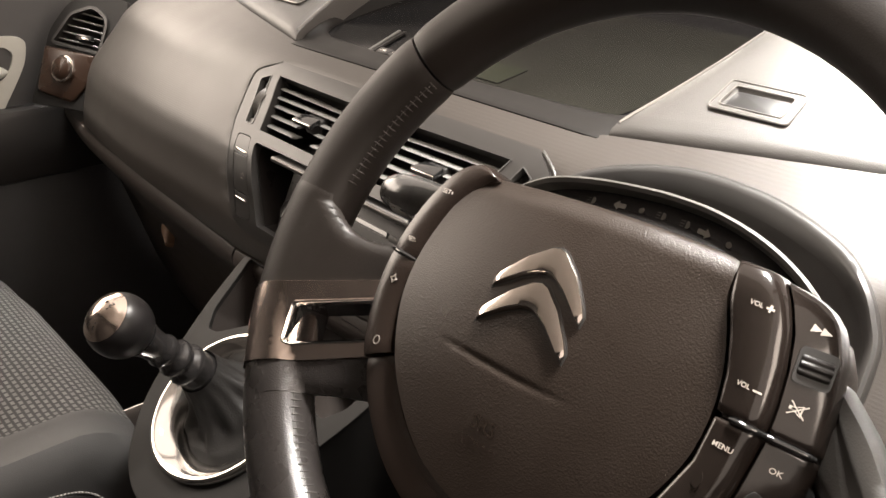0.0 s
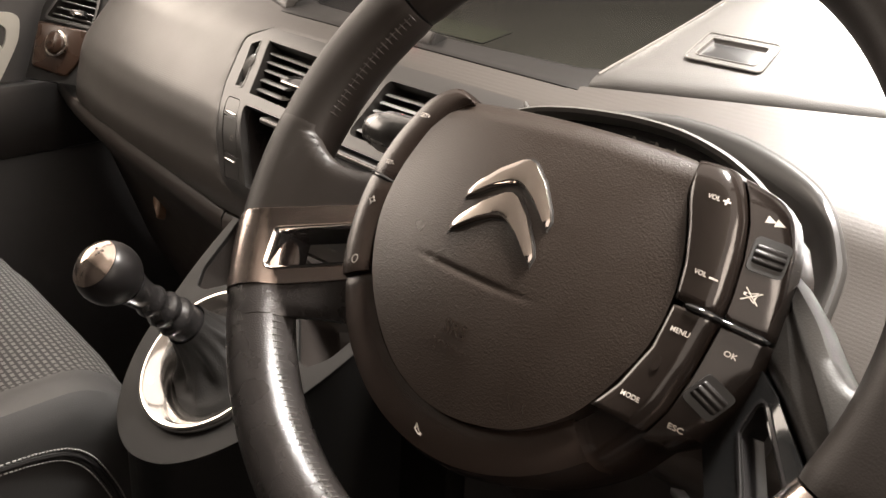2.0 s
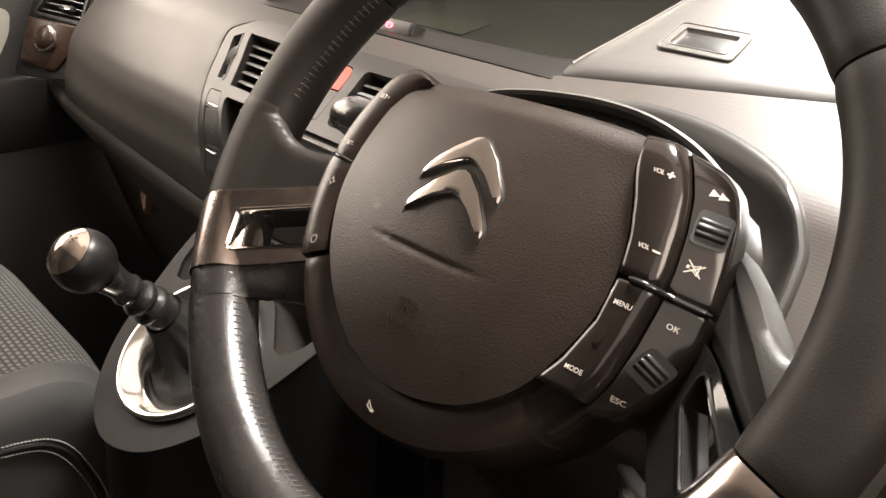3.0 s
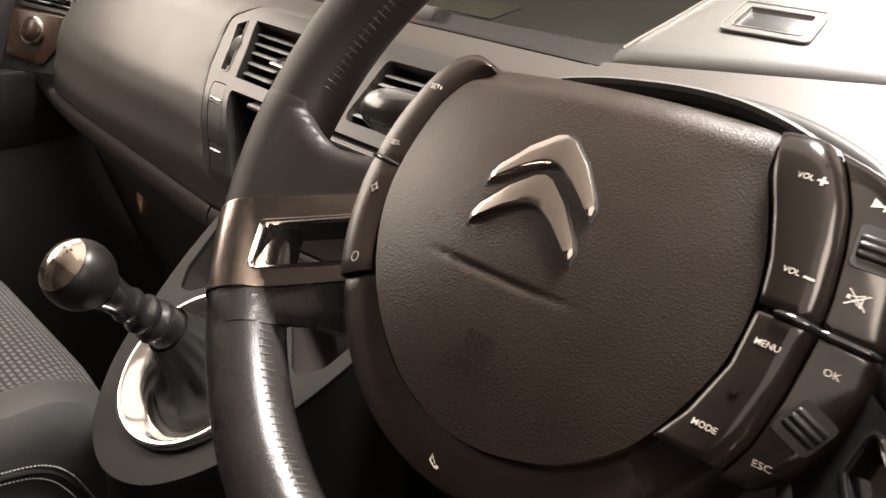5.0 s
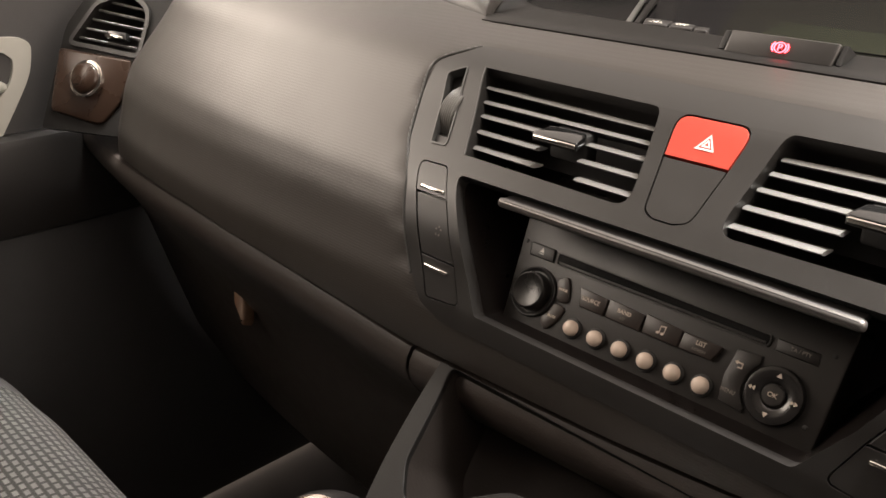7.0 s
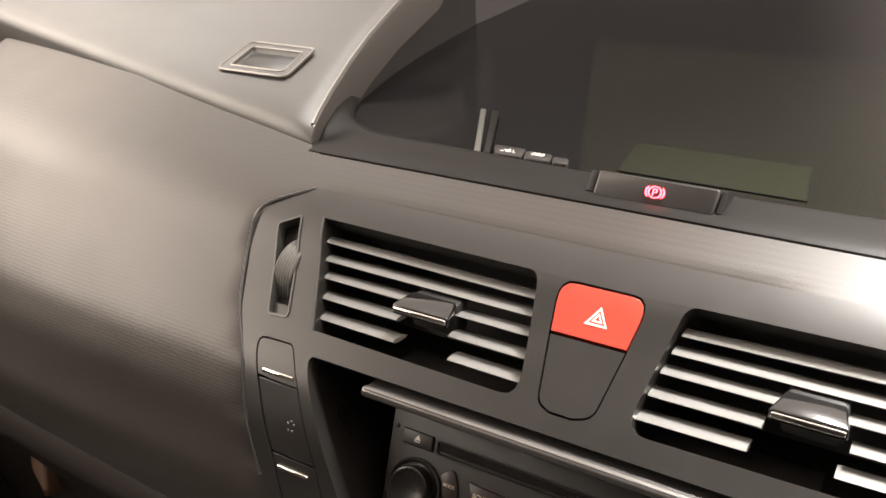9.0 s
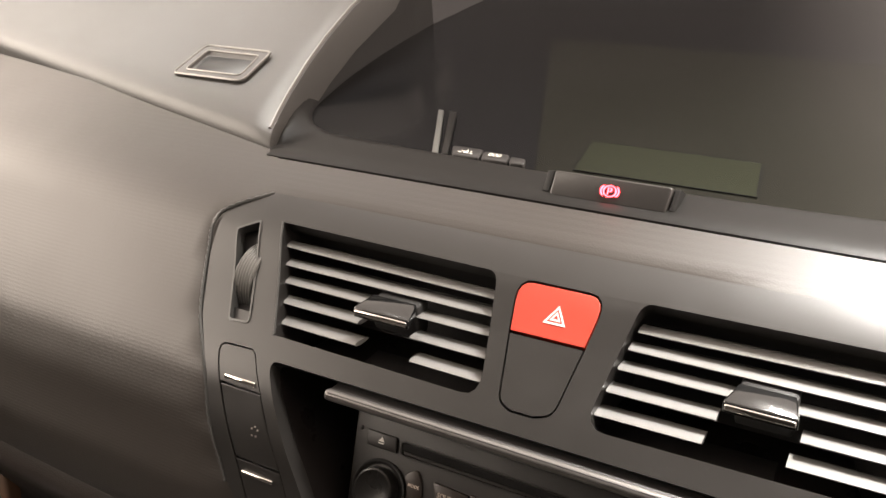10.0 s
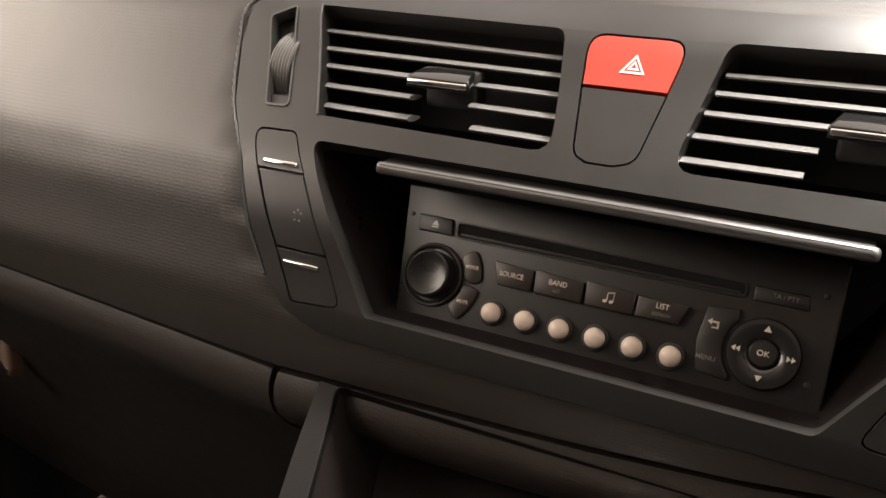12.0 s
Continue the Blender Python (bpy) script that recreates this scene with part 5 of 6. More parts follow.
for o in ([(-0.0042, -0.0034), (-0.0037, -0.0038), (0.0042, 0.0034), (0.0037, 0.0038)], [(-0.0042, 0.0034), (-0.0037, 0.0038), (0.0042, -0.0034), (0.0037, -0.0038)]):
    key_sign([(a * 0.68, b * 0.68) for a, b in o], 0.0930, 0.0078, tun)


def thumb(u0, v0, turn, parent):
    """A ribbed roller sunk into a key, its axle across the key."""
    c, s = math.cos(radians(turn)), math.sin(radians(turn))
    at = lambda a, b: on_wheel(u0 + c * a - s * b, v0 + s * a + c * b, key_w(u0 + c * a - s * b, v0 + s * a + c * b))
    p = Vector(at(0, 0))
    tu = (Vector(at(0.003, 0)) - Vector(at(-0.003, 0))).normalized()
    tv = (Vector(at(0, 0.003)) - Vector(at(0, -0.003))).normalized()
    tn = tu.cross(tv).normalized()
    rows = []
    for a in np.linspace(-0.95, 0.95, 57):
        r = 0.0085 - 0.00055 * abs(math.sin(9 * a)) ** 3
        rows.append([tuple(p + tu * q + tv * (r * d * math.sin(a)) + tn * (r * d * math.cos(a) - 0.0066)) for q, d in ((-0.0062, 0.72), (-0.0058, 0.95), (-0.0050, 1.0), (0.0050, 1.0), (0.0058, 0.95), (0.0062, 0.72))])
    o = rounded([(-0.0070, -0.0068), (0.0070, -0.0068), (0.0070, 0.0068), (-0.0070, 0.0068)], 0.0025)
    well = [tuple(p + tu * a + tv * b + tn * h) for h in (-0.003, 0.0004) for a, b in o]
    n = len(o)
    under("roller_well", finish("roller_well", well, [tuple(range(n, 2 * n))] + [(i, (i + 1) % n, n + (i + 1) % n, n + i) for i in range(n)], PIT), parent)
    under("roller", finish("roller", *grid(rows), RUBBER, angle=50), parent, "ribbed black thumb roller")


thumb(0.0922, 0.0235, 6, tun)
thumb(0.0940, -0.0320, -25, okk)

# ---- steering column with its warning lamp pod, shroud and stalks ----
column = thing("steering_column", on_wheel(0, 0, -0.16), "dark plastic steering column with warning lamp pod", "steering column")
rows = []
for w, su, sv, dv in ((-0.045, 0.060, 0.050, -0.012), (-0.075, 0.064, 0.054, -0.010), (-0.12, 0.066, 0.056, -0.008), (-0.20, 0.068, 0.060, -0.01)):
    rows.append([on_wheel(-0.01 + su * math.cos(a), dv + sv * math.sin(a), w) for a in np.linspace(0, 2 * math.pi, 32, endpoint=False)])
under("shroud", finish("shroud", *grid(rows, closed_u=True, caps=True), HUBM), column)
top = spline([(-0.098, 0.0555), (-0.080, 0.0672), (-0.055, 0.0738), (-0.028, 0.0772), (-0.008, 0.0782), (0.014, 0.0770), (0.036, 0.0722), (0.055, 0.0645), (0.070, 0.0545), (0.080, 0.0430)], 6)
bot = [(u * 0.93 - 0.0005, v - 0.0085) for u, v in top]
rows = []
for w0, f, dv in ((-0.094, 1.0, -0.030), (-0.084, 1.035, -0.010), (-0.074, 1.03, -0.0045), (-0.066, 1.016, -0.0016), (-0.061, 1.003, -0.0004), (-0.058, 0.998, -0.0002), (-0.0565, 0.99, -0.0016), (-0.058, 0.98, -0.0034), (-0.066, 0.968, -0.0045)):
    rows.append([on_wheel(-0.01 + (u + 0.01) * f, v + dv, w0) for u, v in top])
under("pod_hood", finish("pod_hood", *grid(rows), POD), column, "curved dark hood of the lamp pod")
rows = [[on_wheel(-0.01 + (u + 0.01) * 0.97, v - 0.004 - d, -0.066 + q) for u, v in top] for d, q in ((0.0, 0.0), (0.012, 0.006), (0.024, 0.012), (0.040, 0.020))]
lamp_pod = under("lamp_panel", finish("lamp_panel", *grid(rows), GLOSS2), column, "dark panel of unlit warning signs")


def pod_sign(poly, u0, dv, mat=None):
    v0 = float(np.interp(u0, [p[0] for p in top], [p[1] for p in top])) - dv
    sl = float(np.interp(u0 + 0.006, [p[0] for p in top], [p[1] for p in top]) - np.interp(u0 - 0.006, [p[0] for p in top], [p[1] for p in top])) / 0.012
    p = [(u0 + a, v0 + b + a * sl) for a, b in poly]
    under("sign", finish("sign", *slab(p, 0.0003, lambda u, v, w: on_wheel(u, v, w - 0.0655 + 0.5 * (dv - 0.004) + 0.0012), 0.0001), mat or FAINT), lamp_pod)


arrow = [(-0.0050, 0.0), (-0.0010, 0.0036), (-0.0010, 0.0017), (0.0045, 0.0017), (0.0045, -0.0017), (-0.0010, -0.0017), (-0.0010, -0.0036)]
arrow = [(a * 0.72, b * 0.72) for a, b in arrow]
pod_sign(arrow, -0.036, 0.0115, POD_PRINT)
pod_sign([(-a, b) for a, b in arrow][::-1], 0.010, 0.0120, POD_PRINT)
half = [(0.0, -0.0020), (0.0017, -0.0015), (0.0023, 0.0), (0.0017, 0.0015), (0.0, 0.0020)]
for u0 in (-0.052, -0.013, 0.000):
    pod_sign(half, u0, 0.0115, DIM)
    for k in (-1, 0, 1):
        pod_sign([(-0.0030, k * 0.0014 - 0.0002), (-0.0007, k * 0.0014 - 0.0002), (-0.0007, k * 0.0014 + 0.0002), (-0.0030, k * 0.0014 + 0.0002)], u0, 0.0115, DIM)
bulb = [(0.0015 * math.cos(a), 0.0015 * math.sin(a)) for a in np.linspace(0, 6.28, 14, endpoint=False)]
for u0 in (-0.024, 0.023):
    pod_sign(bulb, u0, 0.0115, DIM)

# stalk for the lamps, left of the column
STK = [(-0.045, 0.026, -0.050), (-0.085, 0.0285, -0.053), (-0.118, 0.0295, -0.055), (-0.147, 0.0295, -0.055), (-0.166, 0.029, -0.056), (-0.1785, 0.028, -0.057), (-0.1805, 0.028, -0.057)]
stalk = under("lamp_stalk", finish("lamp_stalk", *tube([on_wheel(*p) for p in spline(STK, 5)], list(spline([(0.0075,), (0.0085,), (0.0115,), (0.0125,), (0.0122,), (0.0095,), (0.006,)], 5)[:, 0]), 22, up=tuple(WN)), STALK), column, "black lamp stalk with a ringed twist end")
for u in (-0.112, -0.1735):
    under("stalk_ring", finish("stalk_ring", *tube([on_wheel(u, 0.0293, -0.055 - 0.08 * (-0.112 - u)), on_wheel(u - 0.0022, 0.0293, -0.055 - 0.08 * (-0.112 - u))], 0.0127 if u > -0.15 else 0.0108, 22, up=tuple(WN)), BLACK), stalk)
# Added sleeve: the tip's highlight as a paler material.
under("stalk_tip_glint", finish("stalk_tip_glint", *tube([on_wheel(u, 0.0290, -0.0555 - 0.08 * (-0.112 - u) * 0.3) for u in (-0.152, -0.1535, -0.160, -0.1675, -0.171)], [0.0122, 0.0130, 0.0131, 0.0126, 0.0110], 24, up=tuple(WN)), SATIN), stalk, "paler satin sleeve that paints the highlight on the tip")
o = [(0.0016 * math.cos(a), 0.0020 * math.sin(a)) for a in np.linspace(0, 6.28, 16, endpoint=False)]
for u0, v0 in ((-0.126, 0.0275), (-0.131, 0.0215)):
    p = [(u0 + a, v0 + b) for a, b in o]
    under("sign", finish("sign", *plate_with_holes(p, [[(u0 + a * 0.65, v0 + b * 0.65) for a, b in o]], (), lambda u, v, w: on_wheel(u, v, w - 0.0425 if v > 0.025 else w - 0.0445), 0.0004), FAINT), stalk)



# ---- the column cowl on the dashboard, passenger end, console, seat, cabin ----
cowl = thing("column_cowl", face(0.32, 0.70), "smooth dark arched cowl round the steering column", "cowl")
rows = []
mid = ARCH_MID
for s, w in ((1.0, -0.004), (1.0, 0.002), (0.988, 0.0045), (0.972, 0.0050), (0.955, 0.0035), (0.925, -0.004), (0.86, -0.018), (0.75, -0.03), (0.5, -0.04), (0.2, -0.045)):
    rows.append([face(mid[0] + (u - mid[0]) * s, mid[1] + (v - mid[1]) * s, w) for u, v in ARCH])
under("cowl_lip", finish("cowl_lip", *grid(rows[:6]), COWL), cowl, "rounded outer lip")
under("cowl_shell", finish("cowl_shell", *grid(rows[5:]), COWL), cowl)

# trim panel with vent and dial at the passenger's end
TP, TU, TV, TN = Vector((-0.65, -0.02, 0.68)), Vector((0.89443, 0.44721, 0)), Vector((-0.19741, 0.39481, 0.8973)), Vector((0.40129, -0.80257, 0.44141))


def on_trim(u, v, w=0.0):
    return tuple(TP + TU * u + TV * v + TN * w)


side = thing("passenger_vent_panel", tuple(TP), "dark end panel with round-topped vent and airbag dial", "vent panel")
VENT = rounded([(-0.040, 0.0345), (0.041, 0.0265), (0.046, 0.072), (0.018, 0.086), (-0.016, 0.074)], [0.003, 0.003, 0.02, 0.02, 0.02])
body = rounded([(-0.060, -0.056), (0.070, -0.056), (0.075, 0.10), (0.02, 0.104), (-0.025, 0.095), (-0.052, 0.05)], [0.004, 0.004, 0.01, 0.03, 0.04, 0.04])
under("end_panel", finish("end_panel", *plate_with_holes(body, [VENT], (), on_trim, 0.008), SURROUND), side)
plate = rounded([(-0.0535, 0.0270), (0.0345, 0.0205), (0.0360, 0.0060), (0.0300, -0.0250), (0.0120, -0.0480), (-0.0520, -0.0375)], [0.004, 0.003, 0.012, 0.02, 0.016, 0.008])
under("dial_plate", finish("dial_plate", *slab(plate, 0.004, lambda u, v, w: on_trim(u, v, w + 0.0030), 0.0022), REFLECT_BROWN), side, "inset plate with a brown reflection put into its colour")
under("vent_rim", finish("vent_rim", *plate_with_holes(inset(VENT, -0.004), [inset(VENT, 0.0005)], (), lambda u, v, w: on_trim(u, v, w + 0.003), 0.01), FASCIA), side)
well = [[on_trim(u, v, w) for u, v in inset(VENT, -0.001)] for w in (-0.004, -0.04)]
wv, wf = grid(well, closed_u=True)
wf.append(tuple(len(VENT) + i for i in range(len(VENT))))
under("vent_housing", finish("vent_housing", wv, wf, BLACK), side)
for k in range(5):
    v0 = 0.0375 + 0.0098 * k
    a, b = -0.038 + 0.0055 * k, 0.042
    p = [on_trim(a + (b - a) * t, v0 - 0.008 * t + 0.0035, -0.006) for t in np.linspace(0, 1, 6)]
    under("slat", finish("slat", *tube(p, 0.0032, 8, flat=0.5, up=tuple(TV)), SLAT), side)
o = rounded([(0.000, 0.041), (0.026, 0.039), (0.024, 0.047), (0.003, 0.049)], 0.002)
tb = under("vent_tab", finish("vent_tab", *slab(o, 0.01, lambda u, v, w: on_trim(u, v, w + 0.004), 0.002), GLOSS), side)
under("chrome_tip", finish("chrome_tip", *slab(rounded([(0.002, 0.041), (0.024, 0.0395), (0.023, 0.0425), (0.003, 0.0445)], 0.001), 0.003, lambda u, v, w: on_trim(u, v, w + 0.0065), 0.001), CHROME), tb, "chrome tip")
dial = under("dial", finish("dial", *lathe([(0.0165, 0.0030), (0.0165, 0.0080), (0.0150, 0.0112), (0.0135, 0.0124), (0.0005, 0.0128)], lambda u, v, w: on_trim(-0.010 + u, -0.003 + v, w), 32), REFLECT_BROWN), side)
under("chrome_collar", finish("chrome_collar", *lathe([(0.0172, 0.0030), (0.0190, 0.0036), (0.0190, 0.0078), (0.0180, 0.0086), (0.0164, 0.0088)], lambda u, v, w: on_trim(-0.010 + u, -0.003 + v, w), 36), CHROME), dial, "chrome collar round the dial")

# passenger door
door = thing("passenger_door", (-0.77, -0.2, 0.0), "dark grey passenger door with a pale grab handle frame", "door")
under("door_card", finish("door_card", *box(-0.80, -0.757, -1.3, 0.6, 0.02, 0.87, 0.02), DOORM), door)
under("armrest", finish("armrest", *box(-0.77, -0.735, -1.0, 0.14, 0.50, 0.612, 0.012), BLACK), door)
o = spline([(-0.30, 0.735), (-0.15, 0.722), (-0.078, 0.7135), (-0.056, 0.7105), (-0.0465, 0.703), (-0.047, 0.690), (-0.054, 0.668), (-0.075, 0.634), (-0.100, 0.597), (-0.115, 0.575), (-0.14, 0.56), (-0.30, 0.56)], 5, True)
i = spline([(-0.30, 0.712), (-0.15, 0.705), (-0.085, 0.6995), (-0.070, 0.6935), (-0.0665, 0.684), (-0.074, 0.664), (-0.092, 0.648), (-0.12, 0.63), (-0.30, 0.62)], 5, True)
hf = under("handle_frame", finish("handle_frame", *plate_with_holes(o, [i], (), lambda u, v, w: (-0.752 + w, u, v), 0.012), SILVER), door, "pale silver-grey handle frame")
b = hf.modifiers.new("edge", "BEVEL")
b.width, b.segments, b.limit_method = 0.004, 3, "ANGLE"
under("door_handle", finish("door_handle", *tube([(-0.756, -0.16, 0.672), (-0.752, -0.12, 0.668), (-0.751, -0.088, 0.664), (-0.756, -0.078, 0.662)], [0.006, 0.009, 0.009, 0.004], 12), SILVER), door, "grey inner door handle")

# gear console
GN = Vector((-0.017, -0.545, 0.838)).normalized()
GV = Vector((0, 0.838, 0.545)).normalized()
GP = Vector((0.0113, -0.1622, 0.5425))


def on_gear(u, v, w=0.0):
    return tuple(GP + Vector((1, 0, 0)) * u + GV * v + GN * w)


console = thing("gear_console", (0.011, -0.1, 0.0), "dark grey plastic centre console with an open tray", "console")
left = [(-0.1265, 0.117), (-0.122, 0.085), (-0.1155, 0.052), (-0.106, 0.018), (-0.095, -0.022), (-0.074, -0.057), (-0.042, -0.086), (0.0, -0.098)]
sh = spline(left + [(-u, v) for u, v in left[-2::-1]], 5)
outline = list(sh)
ringh = [(0.070 * math.cos(a), 0.066 * math.sin(a)) for a in np.linspace(0, 2 * math.pi, 48, endpoint=False)]
half = [(-0.1172, 0.1164), (-0.1126, 0.1000), (-0.1030, 0.0580), (-0.0900, 0.0410), (-0.0770, 0.0430), (-0.0640, 0.0540), (-0.0400, 0.0735), (0.0, 0.0815)]
tray = rounded(half + [(-u, v) for u, v in half[-2::-1]], [0.004, 0.02, 0.02, 0.008, 0.008, 0.02, 0.02, 0.02, 0.02, 0.02, 0.008, 0.008, 0.02, 0.02, 0.004])
cp = under("console_top", finish("console_top", *plate_with_holes(outline, [ringh, tray], (), on_gear, 0.006), CONSOLE), console)
b = cp.modifiers.new("edge", "BEVEL")
b.width, b.segments, b.limit_method, b.angle_limit = 0.0035, 3, "ANGLE", radians(50)
rows = [[on_gear(u, v, -0.003) for u, v in sh], [tuple(Vector(on_gear(u * 1.01, v * 1.0, -0.012))) for u, v in sh], [(GP.x + u * 1.05, on_gear(u, v)[1] * 1.0 - 0.004, on_gear(u, v)[2] * 0.6) for u, v in sh], [(GP.x + u * 1.06, on_gear(u, v)[1] - 0.004, 0.0) for u, v in sh]]
under("console_side", finish("console_side", *grid(rows), CONSOLE), console)
rows = [[on_gear(u, v, -0.004) for u, v in tray], [on_gear(u * 0.97, 0.09 + (v - 0.09) * 0.94, -0.018) for u, v in tray], [on_gear(u * 0.95, 0.09 + (v - 0.09) * 0.86 + 0.012, -0.048) for u, v in tray], [on_gear(u * 0.93, 0.09 + (v - 0.09) * 0.80 + 0.014, -0.050) for u, v in tray]]
tv, tf = grid(rows, closed_u=True)
tf.append(tuple(3 * len(tray) + i for i in range(len(tray))))
under("tray", finish("tray", tv, tf, TRAYM), console, "deep dark storage tray")
under("back_wall", finish("back_wall", *box(-0.12, 0.14, -0.005, 0.02, 0.30, 0.60, 0.004), TRAYM), console)
under("gaiter_base", finish("gaiter_base", *lathe([(0.066, -0.03), (0.066, -0.024), (0.0005, -0.024)], on_gear), BLACK), console)

lever = thing("gear_lever", on_gear(0, 0), "black gear lever with a chrome-capped ball knob and worn gaiter", "gear lever")
prof = [(0.0700, -0.006), (0.0722, 0.000), (0.0724, 0.004), (0.0708, 0.0066), (0.0686, 0.0072), (0.0655, 0.0058), (0.0600, 0.0018), (0.0545, -0.0030), (0.0500, -0.0080), (0.0480, -0.0130), (0.0475, -0.0190)]
rows = [[on_gear(r * math.cos(a), r * 0.955 * math.sin(a), h) for a in np.linspace(0, 2 * math.pi, 64, endpoint=False)] for r, h in prof]
under("chrome_ring", finish("chrome_ring", *grid(rows, closed_u=True), CHROME_RING, angle=60), lever, "wide chrome ring")
BASE, COL, KC = Vector(on_gear(0.0, 0.010, -0.018)), Vector((-0.010, -0.180, 0.580)), Vector((-0.004, -0.2312, 0.6402))
AX = (KC - COL).normalized()
SU = AX.cross(Vector((1, 0, 0))).normalized()
SV = AX.cross(SU).normalized()
rows = []
low = [Vector(on_gear(0.0490 * math.cos(a), 0.0470 * math.sin(a), -0.016)) for a in np.linspace(0, 2 * math.pi, 72, endpoint=False)]
ang = [math.atan2((p - BASE).dot(SV), (p - BASE).dot(SU)) for p in low]
for t in np.linspace(0, 1, 12):
    r = []
    for k, p in enumerate(low):
        a = ang[k]
        fold = 0.0035 * math.sin(7 * a + 3.0 * t) * math.sin(math.pi * min(1, t * 1.15)) + 0.002 * math.sin(13 * a - 5 * t) * math.sin(math.pi * t)
        rr = 0.0188
        q = COL + AX * -0.012 + (SU * math.cos(a) + SV * math.sin(a)) * rr
        bulge = 0.012 * math.sin(math.pi * t) * (1 - t)
        m = p.lerp(q, t ** 0.62)
        d = (m - BASE.lerp(COL, t)).normalized()
        r.append(tuple(m + d * (fold + bulge) - GN * 0.020 * math.sin(math.pi * t)))
    rows.append(r)
under("gaiter", finish("gaiter", *grid(rows, closed_u=True), GAITER, angle=70), lever, "creased worn leather gaiter")
lev_to = lambda c: (lambda u, v, w: tuple(c + SU * u + SV * v + AX * w))
dist = (KC - COL).length
under("sleeve", finish("sleeve", *lathe([(0.0180, -0.034), (0.0172, -0.012), (0.0165, -0.003), (0.0176, 0.0005), (0.0178, 0.0035), (0.0160, 0.0065), (0.0136, 0.0100), (0.0141, 0.0125), (0.0158, 0.0145), (0.0160, 0.0175), (0.0145, 0.0200), (0.0118, 0.0240), (0.0116, 0.0270), (0.0136, 0.0295), (0.0140, 0.0325), (0.0128, 0.0350), (0.0118, 0.0385), (0.0130, 0.0490), (0.0155, 0.0580)], lev_to(COL), 28), GLOSS2), lever, "ringed glossy black sleeve")
kp = [(0.0078, -0.0238)] + [(0.0250 * math.cos(a), 0.0250 * math.sin(a)) for a in np.linspace(-1.2, 0.62, 16)] + [(0.0199, 0.0149), (0.0193, 0.0144)]
knob = under("knob", finish("knob", *lathe(kp, lev_to(KC), 40), KNOBM), lever, "grained black ball knob")
cap = [(0.0197, 0.0142), (0.0200, 0.0155), (0.0191, 0.0164)] + [(0.0252 * math.sin(a), 0.0252 * math.cos(a) - 0.0005) for a in np.linspace(0.80, 0.02, 10)]
under("cap", finish("cap", *lathe(cap, lev_to(KC), 40), CHROME_CAP), knob, "polished chrome cap with a shift pattern")
capw = lambda u, v: math.sqrt(max(0, 0.0252 ** 2 - u * u - v * v)) - 0.0002
for o in ([(-0.009, -0.0004), (0.009, -0.0004), (0.009, 0.0004), (-0.009, 0.0004)], [(-0.0064, -0.007), (-0.0056, -0.007), (-0.0056, 0.007), (-0.0064, 0.007)], [(-0.0004, -0.007), (0.0004, -0.007), (0.0004, 0.007), (-0.0004, 0.007)], [(0.0056, -0.007), (0.0064, -0.007), (0.0064, 0.0), (0.0056, 0.0)]):
    under("groove", finish("groove", *slab(o, 0.0004, lambda u, v, w: tuple(KC + SU * v + SV * u + AX * (capw(u, v) + w)), 0.0001), PIT), knob)
for digit, u0, v0 in (("1", -0.006, -0.0105), ("2", -0.006, 0.0105), ("3", 0.0, -0.0105), ("4", 0.0, 0.0105), ("5", 0.006, -0.0105)):
    under("digit", letters(digit, 0.0055, lambda u, v, w: tuple(KC + SU * (v0 - v) + SV * (u0 + u) + AX * (capw(u0 + u, v0 - v) + 0.0003)), PIT), knob)

# passenger seat
seat = thing("car_seat", (-0.37, -0.45, 0.0), "grey striped woven fabric passenger seat with vinyl bolsters", "seat")


def cushion(x, y):
    """Height of the seat cushion's top."""
    e = max(0.0, (abs(x + 0.37) - 0.17) / 0.06)
    f = max(0.0, (y + 0.235) / 0.075)
    return 0.455 + 0.010 * math.sin(min(1, e) * math.pi / 2) - 0.050 * min(1.5, f) ** 2.4 - 0.03 * max(0.0, e - 1) ** 2 + 0.012 * max(0, -y - 0.3)


def front(x):
    return -0.168 - 0.9 * max(0.0, abs(x + 0.37) - 0.10) ** 2


def patch(x0, x1, nx, name, mat, label=""):
    rows = []
    for x in np.linspace(x0, x1, nx):
        fy = front(x)
        r = [(x, y, cushion(x, -0.168 + (y - fy) if y > -0.3 else y)) for y in np.linspace(-0.72, fy, 40)]
        z = r[-1][2]
        r += [(x, fy + 0.006, z - 0.02), (x, fy + 0.006, z - 0.06), (x, fy - 0.006, z - 0.12), (x, fy - 0.03, 0.22), (x, fy - 0.05, 0.18)]
        rows.append(r)
    return rows


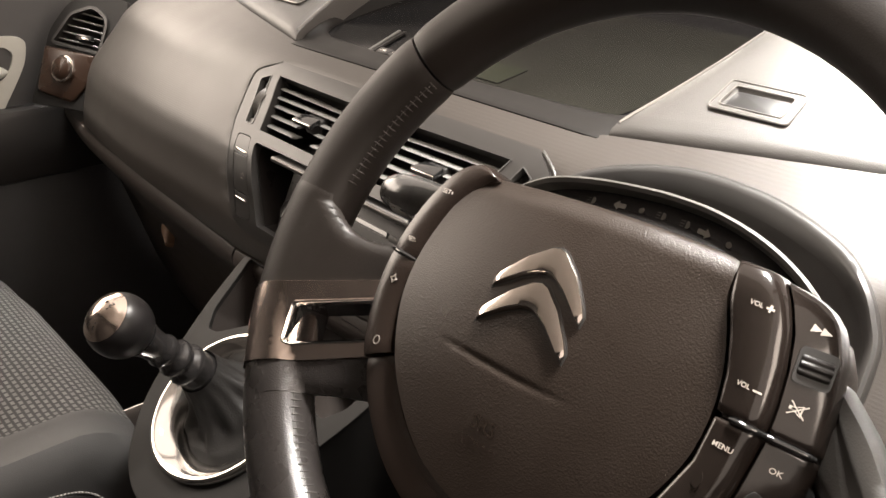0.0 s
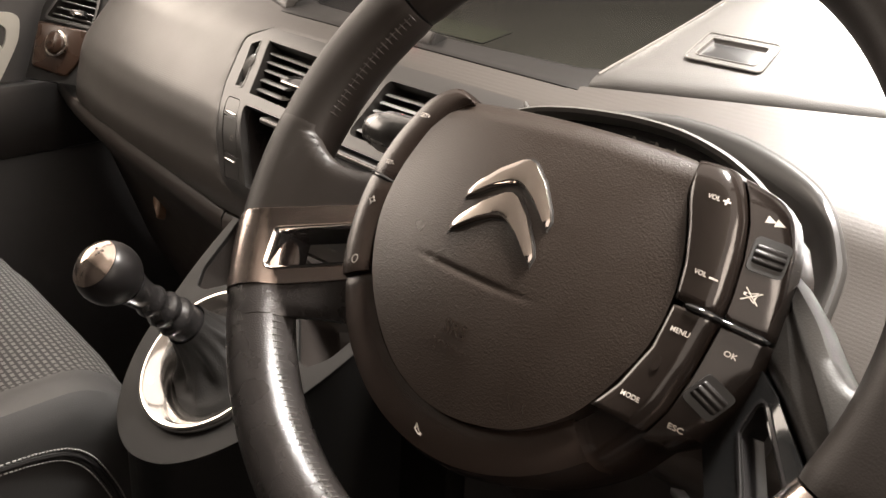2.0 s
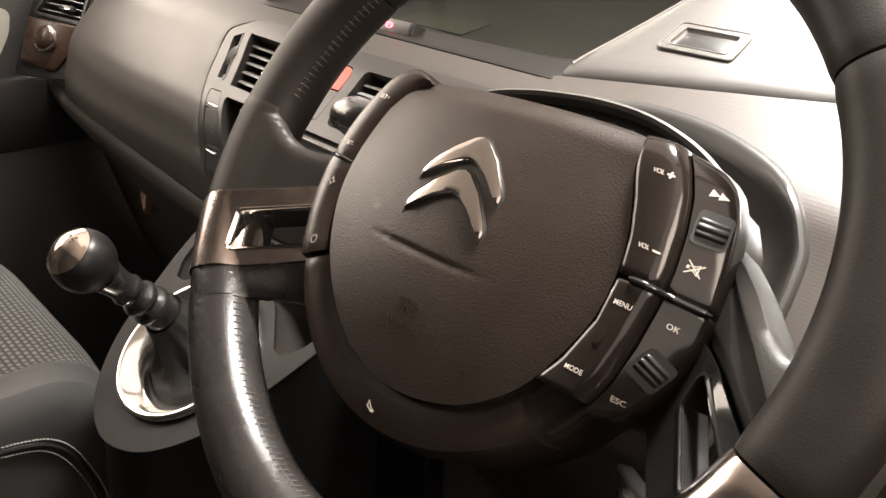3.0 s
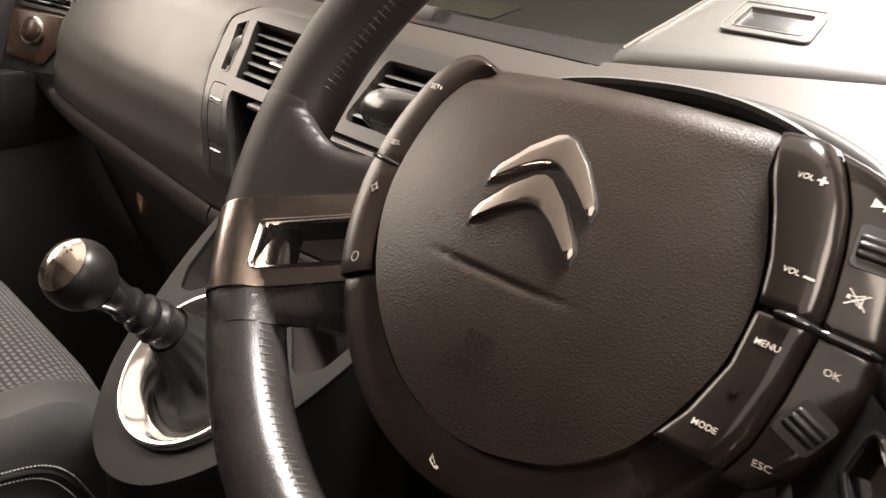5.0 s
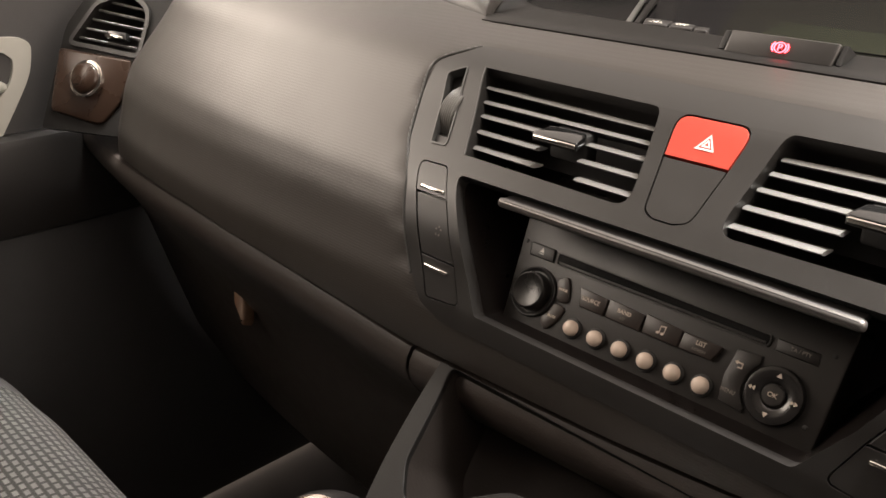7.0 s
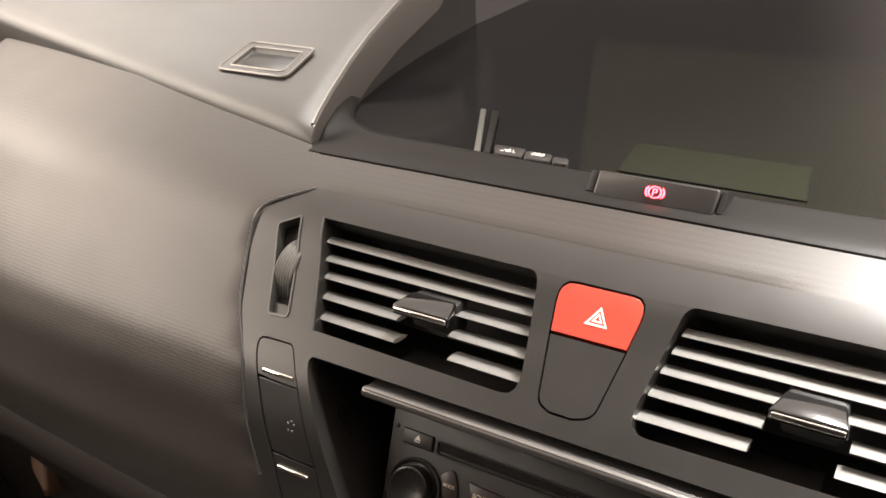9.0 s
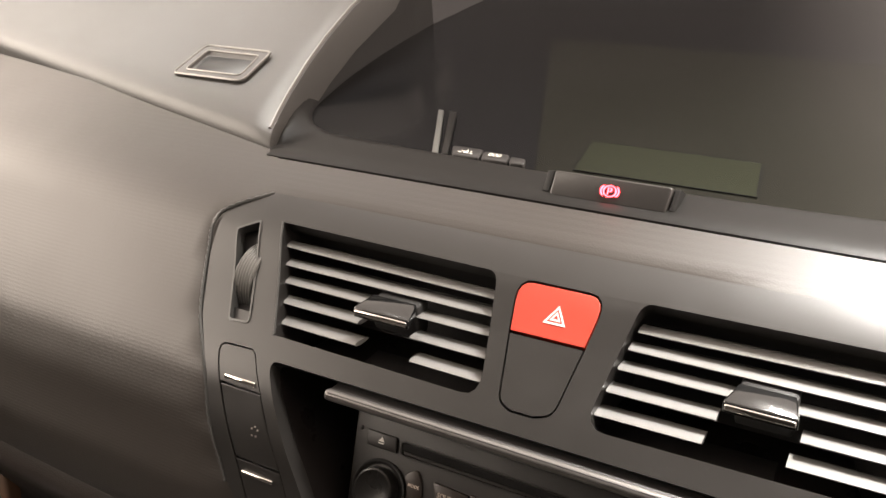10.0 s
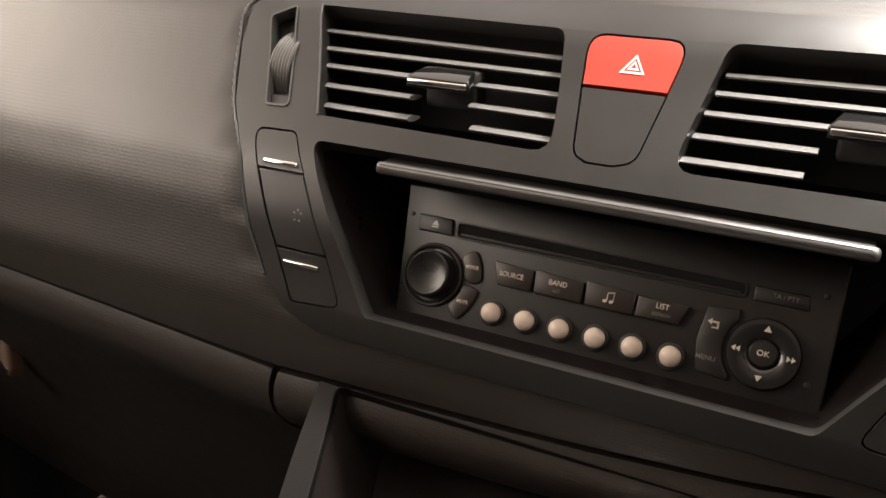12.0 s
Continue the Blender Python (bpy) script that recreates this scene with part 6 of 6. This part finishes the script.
c = under("cushion_centre", finish("cushion_centre", *grid(patch(-0.552, -0.188, 40, "", None)), FABRIC), seat, "woven grey fabric with pale dashes in rows")
for s in (-1, 1):
    edge = -0.37 + s * 0.182
    rows = patch(edge, edge + s * 0.052, 10, "", None)
    last = rows[-1]
    for dx, dz in ((0.010, -0.012), (0.014, -0.030), (0.012, -0.055), (0.006, -0.085), (0.006, -0.20)):
        rows.append([(px + s * dx, py - 0.4 * dx, pz + dz) for px, py, pz in last])
    bol = under("bolster", finish("bolster", *grid(rows), VINYL), seat, "plain dark grey vinyl side bolster")
    curve = spline([(-0.60, 0.436), (-0.45, 0.431), (-0.36, 0.428), (-0.303, 0.4244), (-0.274, 0.4204), (-0.249, 0.411), (-0.230, 0.388), (-0.213, 0.345), (-0.205, 0.31)], 8)
    flank = lambda z: edge + s * (0.052 + float(np.interp(z, [0.345, 0.385, 0.411, 0.43], [0.0062, 0.0085, 0.0123, 0.0136])))
    pieces = []
    for dy, dz in ((0.0, 0.0), (-0.009, -0.010)):
        line = [np.array((flank(z + dz) + s * 0.0008, y + dy, z + dz)) for y, z in curve]
        for a, b2 in zip(line[:-1], line[1:]):
            k = max(1, int(np.linalg.norm(b2 - a) / 0.0042))
            for j in range(k):
                pieces.append(tube([a + (b2 - a) * (j + 0.15) / k, a + (b2 - a) * (j + 0.8) / k], 0.0009, 5))
    welt = tube([(flank(z - 0.005) - s * 0.001, y - 0.0045, z - 0.005) for y, z in curve], 0.0035, 8)
    under("piping", finish("piping", *welt, BLACK), bol, "black piped seam")
    under("seam_stitching", finish("seam_stitching", *join(*pieces), THREAD_PALE), bol, "pale twin stitching")
under("seat_base", finish("seat_base", *box(-0.58, -0.16, -0.75, -0.24, 0.02, 0.30, 0.02), BLACK), seat)
rows = []
for y in np.linspace(0, 1, 10):
    rows.append([(x, -0.68 - 0.16 * y - 0.03 * math.cos((x + 0.37) * 6), 0.44 + 0.62 * y) for x in np.linspace(-0.60, -0.14, 12)])
under("backrest", finish("backrest", *grid(rows), FABRIC), seat)

# cabin shell
part("floor", finish("floor", *box(-0.80, 0.80, -1.32, 0.9, -0.03, 0.0), CARPET), None, "black carpeted cabin floor", "floor", kind="structure")
part("firewall", finish("firewall", *box(-0.80, 0.80, 0.42, 0.46, 0.0, 0.78), CARPET), None, "dark firewall behind the dashboard", "wall", kind="structure")
part("wall_right", finish("wall_right", *box(0.757, 0.80, -1.32, 0.6, 0.0, 0.86, 0.02), DOORM), None, "dark grey driver's door card", "door", kind="structure")
# Unseen wall, set well forward to hold off light from behind.
part("rear_light_block", finish("rear_light_block", *box(-0.80, 0.80, -1.04, -1.00, 0.0, 1.44), VINYL), None, "unseen dark wall added to block light from the rear", "wall", kind="structure")
# Out of view; its front edge is placed to shade the wheel's pad.
part("ceiling", finish("ceiling", *box(-0.80, 0.80, -1.32, -0.30, 1.42, 1.46), LINER), None, "light grey roof lining", "ceiling", kind="structure")
for s in (-1, 1):
    name = "wall_left_pillars" if s < 0 else "wall_right_pillars"
    bits = [tube([(s * 0.775, 0.62, 0.84), (s * 0.74, 0.25, 1.15), (s * 0.69, -0.10, 1.44)], 0.035, 10, up=(1, 0, 0)), box(s * 0.775 - 0.03, s * 0.775 + 0.03, -1.00, -0.80, 0.84, 1.44, 0.02), box(s * 0.775 - 0.03, s * 0.775 + 0.03, -1.32, -1.22, 0.84, 1.44, 0.02)]
    part(name, finish(name, *join(*bits), PILLAR), None, "grey trimmed window pillars", "pillar", kind="structure")

# unseen wall outside, added for the display glass to reflect; its tones paint the light
part("wall_mirrored", finish("wall_mirrored", *box(-7.0, 7.0, 5.0, 5.2, -0.4, 4.6), MIRRORED_WALL), None, "unseen wall added for the glass to reflect, its brightness painted on", "wall", kind="structure")
